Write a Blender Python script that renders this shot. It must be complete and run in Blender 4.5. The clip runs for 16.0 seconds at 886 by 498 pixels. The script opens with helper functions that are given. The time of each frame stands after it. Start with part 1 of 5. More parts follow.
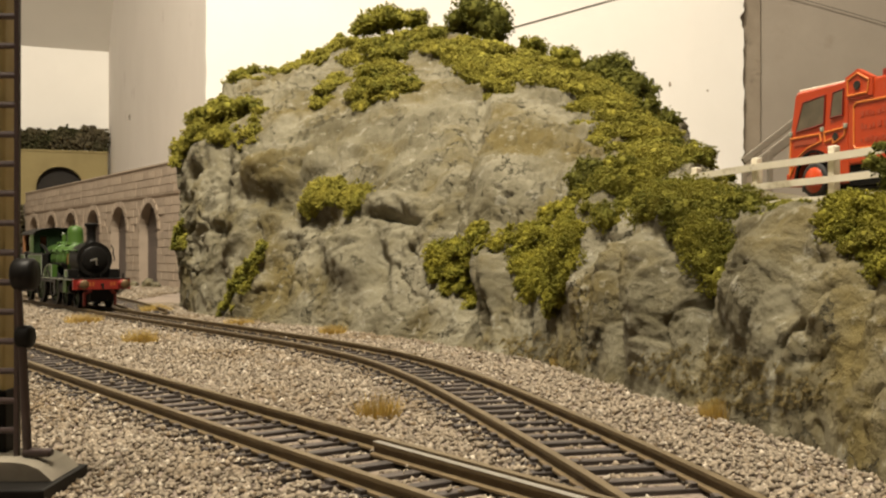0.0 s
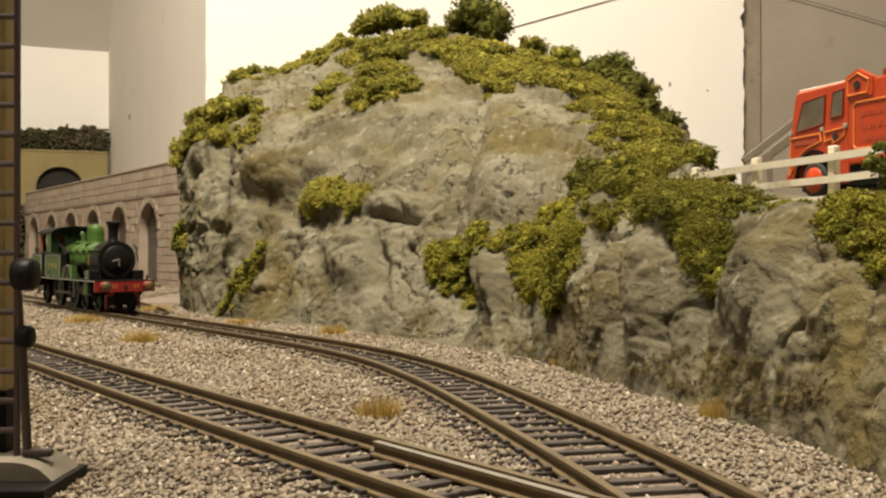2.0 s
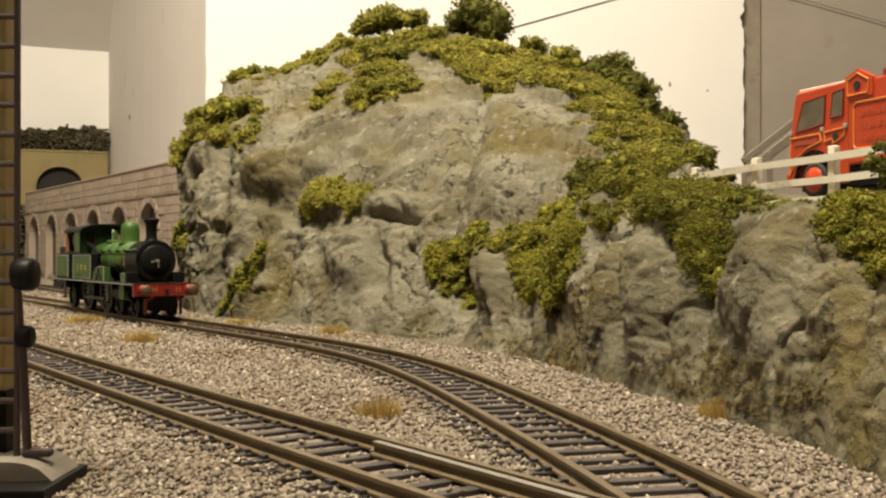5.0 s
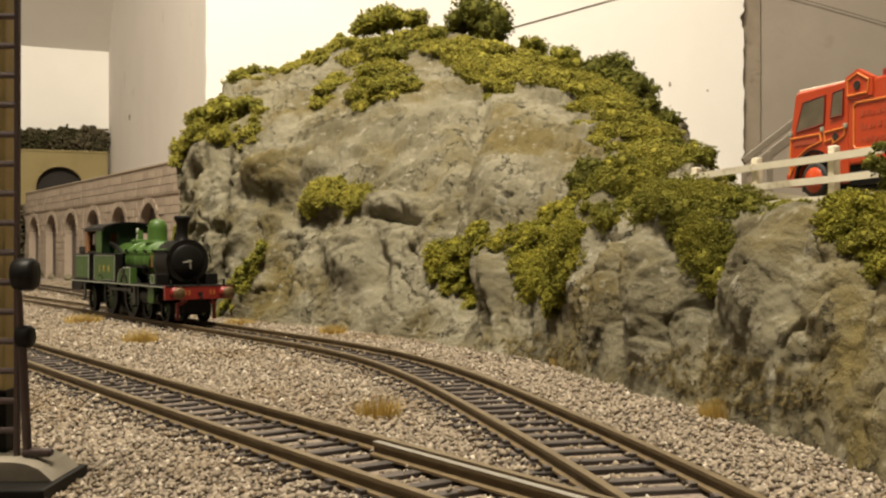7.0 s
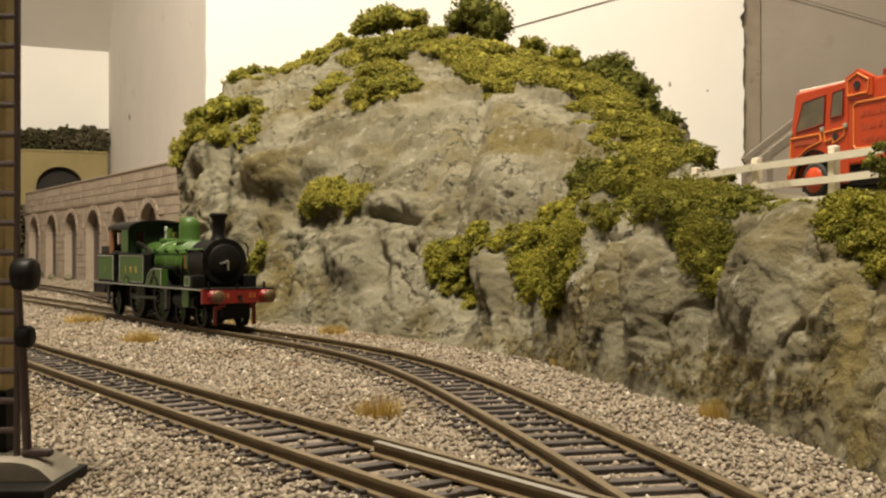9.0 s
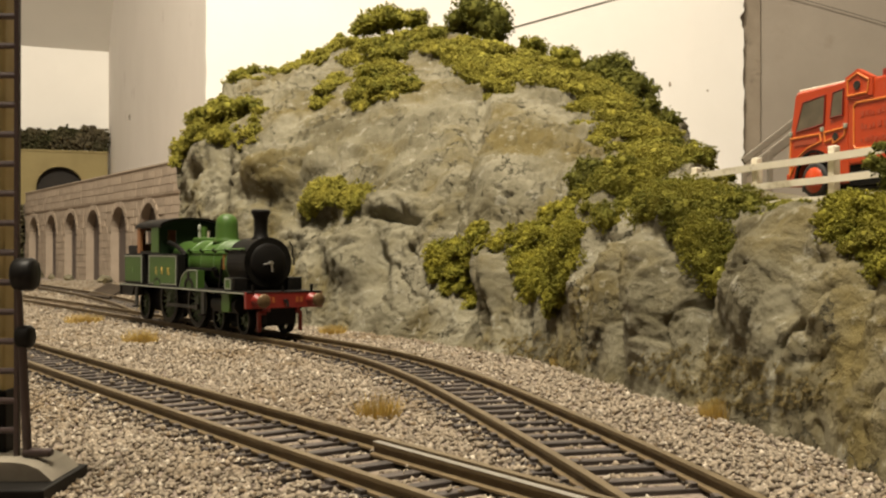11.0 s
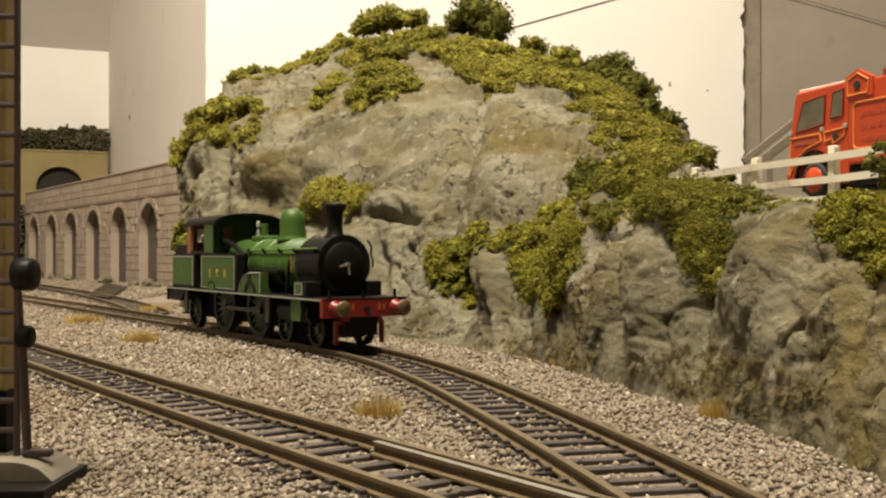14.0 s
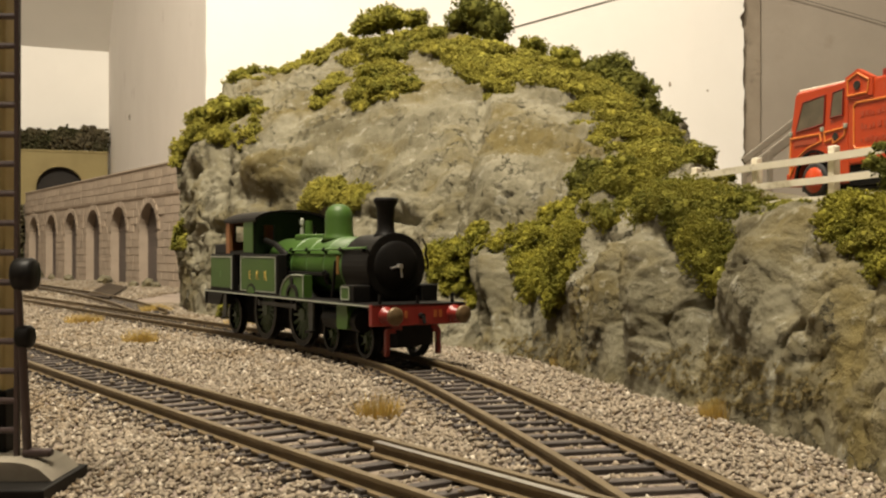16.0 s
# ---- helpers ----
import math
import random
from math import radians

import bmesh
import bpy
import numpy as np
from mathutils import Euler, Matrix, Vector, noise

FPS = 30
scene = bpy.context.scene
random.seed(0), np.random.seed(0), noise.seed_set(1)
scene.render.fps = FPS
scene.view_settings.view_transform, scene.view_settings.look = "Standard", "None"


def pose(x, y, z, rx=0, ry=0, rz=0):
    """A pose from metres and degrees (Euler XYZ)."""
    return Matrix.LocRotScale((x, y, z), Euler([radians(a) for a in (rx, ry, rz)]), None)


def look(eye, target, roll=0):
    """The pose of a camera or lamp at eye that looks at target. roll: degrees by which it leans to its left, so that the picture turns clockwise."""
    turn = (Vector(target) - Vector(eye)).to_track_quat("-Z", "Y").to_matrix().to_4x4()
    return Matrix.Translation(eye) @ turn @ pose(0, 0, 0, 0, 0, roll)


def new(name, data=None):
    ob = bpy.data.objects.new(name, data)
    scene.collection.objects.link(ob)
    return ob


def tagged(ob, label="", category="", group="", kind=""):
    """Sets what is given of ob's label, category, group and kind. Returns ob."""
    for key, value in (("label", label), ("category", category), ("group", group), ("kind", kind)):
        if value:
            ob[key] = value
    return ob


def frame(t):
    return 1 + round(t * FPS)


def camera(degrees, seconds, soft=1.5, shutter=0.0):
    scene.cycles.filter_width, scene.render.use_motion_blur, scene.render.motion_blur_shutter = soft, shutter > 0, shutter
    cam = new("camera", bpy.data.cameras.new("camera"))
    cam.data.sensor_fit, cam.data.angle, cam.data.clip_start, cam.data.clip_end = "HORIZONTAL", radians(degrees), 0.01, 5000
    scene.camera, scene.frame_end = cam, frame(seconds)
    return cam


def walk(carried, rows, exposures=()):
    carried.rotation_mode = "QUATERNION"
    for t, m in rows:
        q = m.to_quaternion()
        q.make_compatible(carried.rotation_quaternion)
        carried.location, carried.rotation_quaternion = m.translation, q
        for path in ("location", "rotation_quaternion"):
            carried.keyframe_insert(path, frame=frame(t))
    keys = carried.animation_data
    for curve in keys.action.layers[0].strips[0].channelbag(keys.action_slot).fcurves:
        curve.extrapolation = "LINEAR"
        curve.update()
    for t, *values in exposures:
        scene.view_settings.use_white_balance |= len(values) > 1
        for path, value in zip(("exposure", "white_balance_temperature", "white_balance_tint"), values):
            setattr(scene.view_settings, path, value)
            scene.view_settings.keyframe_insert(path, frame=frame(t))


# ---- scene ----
# Sizes below are in millimetres of a 1:76 model railway; MM turns them into metres.
MM = 0.001
FOV = 47.744
cam = camera(FOV, 16.0, soft=2.3)
EYE = (0, 0, 32.8 * MM)
VIEW = pose(*EYE, 90.168, 0, 0)
walk(cam, [(0, VIEW), (16.0, VIEW)], exposures=[(0, 0.0), (16.0, 0.0)])

# ---- light: one warm room lamp high behind the camera, and a dim room around ----
world = bpy.data.worlds.new("world")
scene.world = world
world.use_nodes = True
world.node_tree.nodes["Background"].inputs[0].default_value = (1.0, 0.86, 0.68, 1)
world.node_tree.nodes["Background"].inputs[1].default_value = 0.02
lamp_data = bpy.data.lights.new("room_lamp", "AREA")
lamp_data.shape = "DISK"
lamp_data.size = 0.4
lamp_data.energy = 54
lamp_data.color = (1.0, 0.885, 0.70)
lamp = new("room_lamp", lamp_data)
lamp.matrix_world = look((-0.2, 0.08, 1.4), (-0.05, 0.8, 0.1))


# ---- materials ----
def mat(name, c1, c2=None, scale=200.0, rough=0.7, metal=0.0, bump=0.0, bump_scale=None, c3=None, scale3=None, amount3=0.5, stretch=(1, 1, 1), island=0.0, sharp=0.25, spec=0.5, coat=0.0, rnd=0.0, c4=None, scale4=None, amount4=0.3, bump2=0.0, bump2_scale=50.0, crack=None, chips=None):
    m = bpy.data.materials.new(name)
    m.use_nodes = True
    nt = m.node_tree
    n, l = nt.nodes, nt.links
    b = n["Principled BSDF"]
    b.inputs["Roughness"].default_value = rough
    b.inputs["Metallic"].default_value = metal
    b.inputs["Specular IOR Level"].default_value = spec
    b.inputs["Coat Weight"].default_value = coat
    b.inputs["Base Color"].default_value = (*c1, 1)
    tc = n.new("ShaderNodeTexCoord")
    mp = n.new("ShaderNodeMapping")
    mp.inputs["Scale"].default_value = stretch
    l.new(tc.outputs["Object"], mp.inputs[0])

    def noisy(s, detail=5.0, r=0.6):
        t = n.new("ShaderNodeTexNoise")
        t.inputs["Scale"].default_value = s
        t.inputs["Detail"].default_value = detail
        t.inputs["Roughness"].default_value = r
        l.new(mp.outputs[0], t.inputs["Vector"])
        return t

    def ramp(src, lo, hi):
        r = n.new("ShaderNodeMapRange")
        r.inputs[1].default_value, r.inputs[2].default_value = lo, hi
        l.new(src, r.inputs[0])
        return r.outputs[0]

    def mix(f, a, bb):
        x = n.new("ShaderNodeMix")
        x.data_type = "RGBA"
        for val, sock in ((f, x.inputs[0]), (a, x.inputs[6]), (bb, x.inputs[7])):
            if isinstance(val, (tuple, list)):
                sock.default_value = (*val, 1)
            elif isinstance(val, float):
                sock.default_value = val
            else:
                l.new(val, sock)
        return x.outputs[2]

    col = None
    if c2:
        t1 = noisy(scale)
        col = mix(ramp(t1.outputs[0], 0.5 - sharp, 0.5 + sharp), c1, c2)
    if c3:
        t3 = noisy(scale3 or scale * 0.2, 6.0, 0.65)
        lo = 0.62 - 0.3 * amount3
        col = mix(ramp(t3.outputs[0], lo, lo + 0.16), col if col else c1, c3)
    if c4:
        t4 = noisy(scale4 or scale * 6, 7.0, 0.72)
        lo = 0.62 - 0.3 * amount4
        col = mix(ramp(t4.outputs[0], lo, lo + 0.1), col if col else c1, c4)
    cracks = None
    if crack:
        t6 = noisy(crack[0], 9.0, 0.62)
        sub = n.new("ShaderNodeMath")
        sub.operation = "SUBTRACT"
        sub.inputs[1].default_value = 0.5
        ab = n.new("ShaderNodeMath")
        ab.operation = "ABSOLUTE"
        l.new(t6.outputs[0], sub.inputs[0])
        l.new(sub.outputs[0], ab.inputs[0])
        line = n.new("ShaderNodeMapRange")
        line.inputs[1].default_value, line.inputs[2].default_value = crack[1] * 0.3, crack[1]
        line.inputs[3].default_value, line.inputs[4].default_value = 1.0, 0.0
        l.new(ab.outputs[0], line.inputs[0])
        where = noisy(crack[0] * 0.7 + 3, 2.0, 0.5)
        gate = n.new("ShaderNodeMath")
        gate.operation = "MULTIPLY"
        l.new(line.outputs[0], gate.inputs[0])
        l.new(ramp(where.outputs[0], 0.46, 0.56), gate.inputs[1])
        cracks = gate.outputs[0]
        col = mix(cracks, col, crack[2])
    if chips:
        gi = n.new("ShaderNodeNewGeometry")
        sp = n.new("ShaderNodeMath")
        sp.operation = "MULTIPLY"
        sp.inputs[1].default_value = 7.13
        fr = n.new("ShaderNodeMath")
        fr.operation = "FRACT"
        l.new(gi.outputs["Random Per Island"], sp.inputs[0])
        l.new(sp.outputs[0], fr.inputs[0])
        for c, lo, hi in chips:
            col = mix(ramp(fr.outputs[0], lo, hi), col, c)
    if island or rnd:
        g = n.new("ShaderNodeNewGeometry") if island else n.new("ShaderNodeObjectInfo")
        src = g.outputs["Random Per Island"] if island else g.outputs["Random"]
        h = n.new("ShaderNodeHueSaturation")
        k = island or rnd
        r = n.new("ShaderNodeMapRange")
        r.inputs[3].default_value, r.inputs[4].default_value = 1 - k, 1 + k
        l.new(src, r.inputs[0])
        l.new(r.outputs[0], h.inputs["Value"])
        if col:
            l.new(col, h.inputs["Color"])
        else:
            h.inputs["Color"].default_value = (*c1, 1)
        col = h.outputs[0]
    if col:
        l.new(col, b.inputs["Base Color"])
    if bump:
        t2 = noisy(bump_scale or scale * 2, 6.0, 0.7)
        bp = n.new("ShaderNodeBump")
        bp.inputs["Strength"].default_value = 0.6
        bp.inputs["Distance"].default_value = bump * MM
        l.new(t2.outputs[0], bp.inputs["Height"])
        l.new(bp.outputs[0], b.inputs["Normal"])
        if cracks:
            b6 = n.new("ShaderNodeBump")
            b6.invert = True
            b6.inputs["Distance"].default_value = 2.0 * MM
            l.new(cracks, b6.inputs["Height"])
            l.new(bp.outputs[0], b6.inputs["Normal"])
            l.new(b6.outputs[0], b.inputs["Normal"])
        if bump2:
            t5 = noisy(bump2_scale, 8.0, 0.68)
            b5 = n.new("ShaderNodeBump")
            b5.inputs["Strength"].default_value = 0.8
            b5.inputs["Distance"].default_value = bump2 * MM
            l.new(t5.outputs[0], b5.inputs["Height"])
            l.new(b5.outputs[0], bp.inputs["Normal"])
    return m


M_ROCK = mat("painted_plaster_rock", (0.10, 0.087, 0.050), (0.232, 0.213, 0.150), 24, 0.92, bump=2.3, bump_scale=300, c3=(0.125, 0.098, 0.036), scale3=19, amount3=0.42, sharp=0.13, c4=(0.262, 0.247, 0.188), scale4=150, amount4=0.2, bump2=4.5, bump2_scale=62, crack=(31, 0.008, (0.085, 0.075, 0.045)), spec=0.25)
M_BALLAST = mat("ballast_chips", (0.247, 0.205, 0.15), (0.18, 0.145, 0.104), 55, 0.9, island=0.26, c3=(0.15, 0.105, 0.056), scale3=16, amount3=0.36, chips=(((0.36, 0.315, 0.25), 0.84, 0.86), ((0.11, 0.075, 0.04), 0.93, 0.94)))
M_GROUND = mat("ballast_bed", (0.25, 0.20, 0.16), (0.17, 0.135, 0.108), 600, 0.95, bump=0.6, bump_scale=900, c3=(0.10, 0.075, 0.045), scale3=14, amount3=0.2)
M_SLEEPER = mat("black_plastic_sleeper", (0.037, 0.029, 0.025), (0.066, 0.053, 0.045), 300, 0.65, bump=0.15, rnd=0.25)
M_RAIL = mat("rusty_rail_side", (0.10, 0.068, 0.032), (0.16, 0.115, 0.058), 250, 0.6, metal=0.3, bump=0.1)
# pale colour paints the light that the rail's lower flange catches
M_RAILFOOT = mat("pale_rail_foot_highlight", (0.40, 0.33, 0.18), (0.30, 0.24, 0.13), 150, 0.55, metal=0.2)
M_RAILTOP = mat("worn_nickel_railhead", (0.16, 0.12, 0.064), (0.10, 0.074, 0.04), 120, 0.5, metal=0.4)
M_WALL = mat("white_emulsion_wall", (0.86, 0.835, 0.79), (0.82, 0.795, 0.75), 12, 0.85, bump=0.5, bump_scale=60)
M_WALLGREY = mat("bare_grey_plaster", (0.30, 0.262, 0.215), (0.245, 0.21, 0.17), 10, 0.9, bump=0.8, bump_scale=80, c3=(0.22, 0.18, 0.14), scale3=14, amount3=0.15)
M_STONE = mat("pink_stone_card", (0.38, 0.307, 0.235), (0.285, 0.226, 0.17), 45, 0.9, bump=0.2, rnd=0.12)
# wall stone darkened in its colour to stand for shade inside the arches
M_ARCHBACK = mat("arch_recess_shade", (0.115, 0.088, 0.073), (0.078, 0.06, 0.05), 40, 0.9, bump=0.2)
M_PORTAL = mat("yellow_stone_portal", (0.295, 0.24, 0.108), (0.225, 0.178, 0.08), 22, 0.9, bump=0.2)
M_DARK = mat("tunnel_shade", (0.02, 0.018, 0.016), (0.03, 0.026, 0.022), 50, 0.95)
M_LEAF = mat("olive_foam_foliage", (0.245, 0.222, 0.034), (0.135, 0.136, 0.025), 75, 0.9, island=0.2, spec=0.12, bump=1.4, bump_scale=520, sharp=0.14)
M_LEAFDARK = mat("dark_foam_foliage", (0.155, 0.15, 0.028), (0.085, 0.09, 0.02), 75, 0.9, island=0.2, spec=0.12, bump=1.4, bump_scale=520, sharp=0.14)
M_TURF = mat("mustard_green_turf", (0.275, 0.243, 0.04), (0.185, 0.173, 0.03), 75, 0.9, island=0.2, spec=0.12, bump=1.4, bump_scale=520, sharp=0.14)
M_HEDGE = mat("far_dark_hedge", (0.042, 0.045, 0.016), (0.12, 0.10, 0.06), 14, 0.9, island=0.2, spec=0.15, sharp=0.1)
M_GREEN = mat("loco_green_paint", (0.046, 0.104, 0.011), (0.036, 0.084, 0.010), 60, 0.5, bump=0.03, bump_scale=900, spec=0.4)
M_BLACK = mat("satin_black_paint", (0.007, 0.0064, 0.0058), (0.0105, 0.0096, 0.0086), 150, 0.46, spec=0.11)
M_RED = mat("buffer_beam_red", (0.20, 0.014, 0.009), (0.165, 0.012, 0.008), 100, 0.4)
M_ORANGE = mat("truck_orange_red", (0.52, 0.06, 0.012), (0.44, 0.048, 0.01), 60, 0.35, coat=0.15)
M_WHITE = mat("white_fence_plastic", (0.80, 0.75, 0.62), (0.70, 0.64, 0.51), 150, 0.6, bump=0.1, c3=(0.35, 0.29, 0.17), scale3=120, amount3=0.15)

M_TURF2 = mat("olive_cliff_foliage", (0.28, 0.25, 0.032), (0.165, 0.16, 0.024), 75, 0.9, island=0.2, spec=0.12, bump=1.4, bump_scale=520, sharp=0.14)
M_SOIL = mat("brown_earth_flock", (0.215, 0.17, 0.075), (0.165, 0.13, 0.055), 60, 0.95, island=0.15, spec=0.1)
M_CORE = mat("brown_grey_render", (0.31, 0.262, 0.20), (0.22, 0.178, 0.132), 22, 0.95, bump=1.5, bump_scale=90, c3=(0.11, 0.085, 0.06), scale3=30, amount3=0.12)
M_WALLSIDE = mat("white_side_wall", (0.83, 0.785, 0.735), (0.77, 0.725, 0.675), 9, 0.85, bump=0.5, bump_scale=60, c3=(0.58, 0.52, 0.48), scale3=16, amount3=0.02)
M_SOFFIT = mat("grey_soffit_paint", (0.80, 0.77, 0.71), (0.75, 0.72, 0.66), 8, 0.9, bump=0.4, bump_scale=50)
M_FLOOR = mat("brown_carpet", (0.16, 0.12, 0.09), (0.11, 0.085, 0.065), 200, 0.95, bump=1.0, bump_scale=400)
M_WIRE = mat("dark_cable", (0.10, 0.085, 0.075), (0.14, 0.12, 0.10), 50, 0.6)
M_STRAW = mat("straw_grass", (0.55, 0.40, 0.12), (0.43, 0.30, 0.08), 300, 0.8, island=0.2, spec=0.15)
M_TYRE = mat("dark_steel_tyre", (0.013, 0.0125, 0.0105), (0.009, 0.0085, 0.007), 200, 0.5, metal=0.2, spec=0.25)
M_WHEEL = mat("green_wheel_paint", (0.045, 0.085, 0.028), (0.035, 0.06, 0.022), 150, 0.5)
M_CABIN = mat("brown_cab_interior", (0.27, 0.115, 0.04), (0.21, 0.09, 0.03), 120, 0.6)
M_LINE = mat("pale_lining_paint", (0.36, 0.38, 0.31), (0.28, 0.30, 0.24), 200, 0.5)
M_YELLOW = mat("yellow_lettering", (0.42, 0.30, 0.05), (0.36, 0.25, 0.045), 200, 0.5)
M_BRASS = mat("brass", (0.40, 0.23, 0.085), (0.3, 0.17, 0.06), 200, 0.35, metal=0.8)
M_STEEL = mat("bright_steel", (0.62, 0.60, 0.56), (0.5, 0.48, 0.45), 200, 0.3, metal=0.9)
M_GREY = mat("grey_rod_metal", (0.05, 0.052, 0.046), (0.03, 0.031, 0.028), 200, 0.45, metal=0.4)
M_GLASS = mat("dim_cab_glazing", (0.06, 0.05, 0.032), (0.20, 0.165, 0.11), 90, 0.12, coat=0.4)
M_RUBBER = mat("black_rubber_tyre", (0.015, 0.014, 0.013), (0.025, 0.022, 0.02), 200, 0.75)
M_GOLD = mat("orange_gold_lining", (0.75, 0.24, 0.045), (0.66, 0.2, 0.04), 150, 0.5)
M_DULLRED = mat("dull_red_bar", (0.42, 0.06, 0.025), (0.34, 0.07, 0.03), 150, 0.5)
M_POST = mat("cream_signal_post", (0.42, 0.33, 0.14), (0.34, 0.26, 0.10), 120, 0.6, bump=0.1)
M_LADDER = mat("dark_brown_ladder", (0.035, 0.02, 0.018), (0.05, 0.03, 0.026), 200, 0.5)
M_PLINTH = mat("grey_concrete_plinth", (0.22, 0.195, 0.145), (0.15, 0.13, 0.10), 150, 0.9, bump=0.2)
M_TIMBER = mat("grey_weathered_timber", (0.26, 0.23, 0.18), (0.19, 0.165, 0.13), 90, 0.85, bump=0.2, stretch=(1, 1, 0.2))
M_BUFFER = mat("dull_brass_buffer_head", (0.13, 0.082, 0.036), (0.09, 0.055, 0.025), 150, 0.5, metal=0.4)
M_CABFRONT = mat("dark_green_cab_front", (0.012, 0.026, 0.010), (0.009, 0.02, 0.008), 100, 0.55, spec=0.12)
M_BAND = mat("light_green_band", (0.08, 0.16, 0.04), (0.06, 0.13, 0.03), 100, 0.45)
M_BEAMBAR = mat("faint_gold_bar", (0.36, 0.10, 0.02), (0.30, 0.08, 0.02), 150, 0.5)
M_DARKBASE = mat("dark_turnout_base", (0.034, 0.027, 0.02), (0.06, 0.046, 0.034), 40, 0.95, bump=0.3, spec=0.05)


# ---- mesh helpers ----
def part(name, bm, material, parent=None, label="", smooth=False):
    """Links a bmesh built in millimetres as one mesh object under a thing or a part."""
    me = bpy.data.meshes.new(name)
    bmesh.ops.scale(bm, vec=(MM, MM, MM), verts=bm.verts)
    bm.to_mesh(me)
    bm.free()
    me.materials.append(material)
    if smooth:
        me.shade_smooth()
    ob = new(name, me)
    if parent:
        ob.parent = parent
    if label:
        ob["label"] = label
    return ob


def raw(name, verts, faces, material, parent=None, smooth=False):
    me = bpy.data.meshes.new(name)
    me.from_pydata((np.asarray(verts, dtype=float) * MM).tolist(), [], faces)
    me.materials.append(material)
    if smooth:
        me.shade_smooth()
    ob = new(name, me)
    if parent:
        ob.parent = parent
    return ob


def thing(name, label, category, m=None, group="", kind=""):
    ob = tagged(new(name), label, category, group, kind)
    ob.empty_display_size = 0.005
    if m:
        ob.matrix_world = m
    return ob


def at(x, y, z, rz=0, rx=0, ry=0):
    return pose(x * MM, y * MM, z * MM, rx, ry, rz)


def box(bm, x0, x1, y0, y1, z0, z1, bevel=0.0, m=None):
    r = bmesh.ops.create_cube(bm, size=1)
    vs = r["verts"]
    for v in vs:
        v.co = Vector((x0 + (v.co.x + 0.5) * (x1 - x0), y0 + (v.co.y + 0.5) * (y1 - y0), z0 + (v.co.z + 0.5) * (z1 - z0)))
    if bevel:
        es = list({e for v in vs for e in v.link_edges})
        r = bmesh.ops.bevel(bm, geom=es, offset=bevel, segments=2, affect="EDGES", profile=0.5)
        vs = list({v for f in r["faces"] for v in f.verts} | {v for v in vs if v.is_valid})
    if m:
        bmesh.ops.transform(bm, matrix=m, verts=[v for v in vs if v.is_valid])
    return bm


def cyl(bm, p0, p1, r0, r1=None, seg=16):
    r1 = r0 if r1 is None else r1
    a, b = Vector(p0), Vector(p1)
    d = b - a
    m = Matrix.Translation((a + b) / 2) @ d.to_track_quat("Z", "Y").to_matrix().to_4x4()
    bmesh.ops.create_cone(bm, cap_ends=True, segments=seg, radius1=r0, radius2=r1, depth=d.length, matrix=m)
    return bm


def lathe(bm, profile, m=None, seg=24):
    """Turns (radius, height) pairs round the z axis."""
    rings = []
    for r, z in profile:
        rings.append([bm.verts.new((r * math.cos(2 * math.pi * i / seg), r * math.sin(2 * math.pi * i / seg), z)) for i in range(seg)])
    for a, b in zip(rings, rings[1:]):
        for i in range(seg):
            j = (i + 1) % seg
            bm.faces.new((a[i], a[j], b[j], b[i]))
    bm.faces.new(rings[0][::-1])
    bm.faces.new(rings[-1])
    if m:
        bmesh.ops.transform(bm, matrix=m, verts=[v for ring in rings for v in ring])
    return bm


def prism(bm, outline, y0, y1, m=None):
    """Extrudes an outline of (x, z) pairs along y."""
    a = [bm.verts.new((x, y0, z)) for x, z in outline]
    b = [bm.verts.new((x, y1, z)) for x, z in outline]
    k = len(outline)
    bm.faces.new(a)
    bm.faces.new(b[::-1])
    for i in range(k):
        j = (i + 1) % k
        bm.faces.new((a[j], a[i], b[i], b[j]))
    bmesh.ops.recalc_face_normals(bm, faces=bm.faces)
    if m:
        bmesh.ops.transform(bm, matrix=m, verts=a + b)
    return bm


def B():
    return bmesh.new()


# ---- ground ----
GROUND = -3.0
bm = B()
bmesh.ops.create_grid(bm, x_segments=80, y_segments=110, size=0.5, matrix=Matrix.Translation((-250, 850, GROUND)) @ Matrix.Diagonal((1500, 2100, 1, 1)))
for v in bm.verts:
    v.co.z += 0.22 * noise.fractal(v.co * 0.02, 1.0, 2.0, 4) - 0.35
ground = tagged(part("ground", bm, M_GROUND), "pinkish grey ballasted baseboard of a model railway", "ground", kind="structure")


# ---- tracks ----
def curve_points(ctrl, step=1.0):
    """A smooth line through the control points, evenly stepped."""
    c = np.array(ctrl, float)
    s = np.concatenate([[0], np.cumsum(np.hypot(*np.diff(c, axis=0).T))])
    slope = np.diff(c, axis=0) / np.diff(s)[:, None]
    g = np.concatenate([slope[:1], (slope[:-1] * np.diff(s)[1:, None] + slope[1:] * np.diff(s)[:-1, None]) / (s[2:] - s[:-2])[:, None], slope[-1:]])
    out = []
    for i in range(len(c) - 1):
        L = s[i + 1] - s[i]
        for t in np.arange(0, 1, 1 / 40):
            out.append((2 * t ** 3 - 3 * t * t + 1) * c[i] + (t ** 3 - 2 * t * t + t) * L * g[i] + (3 * t * t - 2 * t ** 3) * c[i + 1] + (t ** 3 - t * t) * L * g[i + 1])
    P = np.array(out)
    s = np.concatenate([[0], np.cumsum(np.hypot(*np.diff(P, axis=0).T))])
    k = np.arange(0, s[-1], step)
    return np.stack([np.interp(k, s, P[:, 0]), np.interp(k, s, P[:, 1])], 1)


def tangents(P):
    d = np.gradient(P, axis=0)
    return d / np.hypot(d[:, 0], d[:, 1])[:, None]


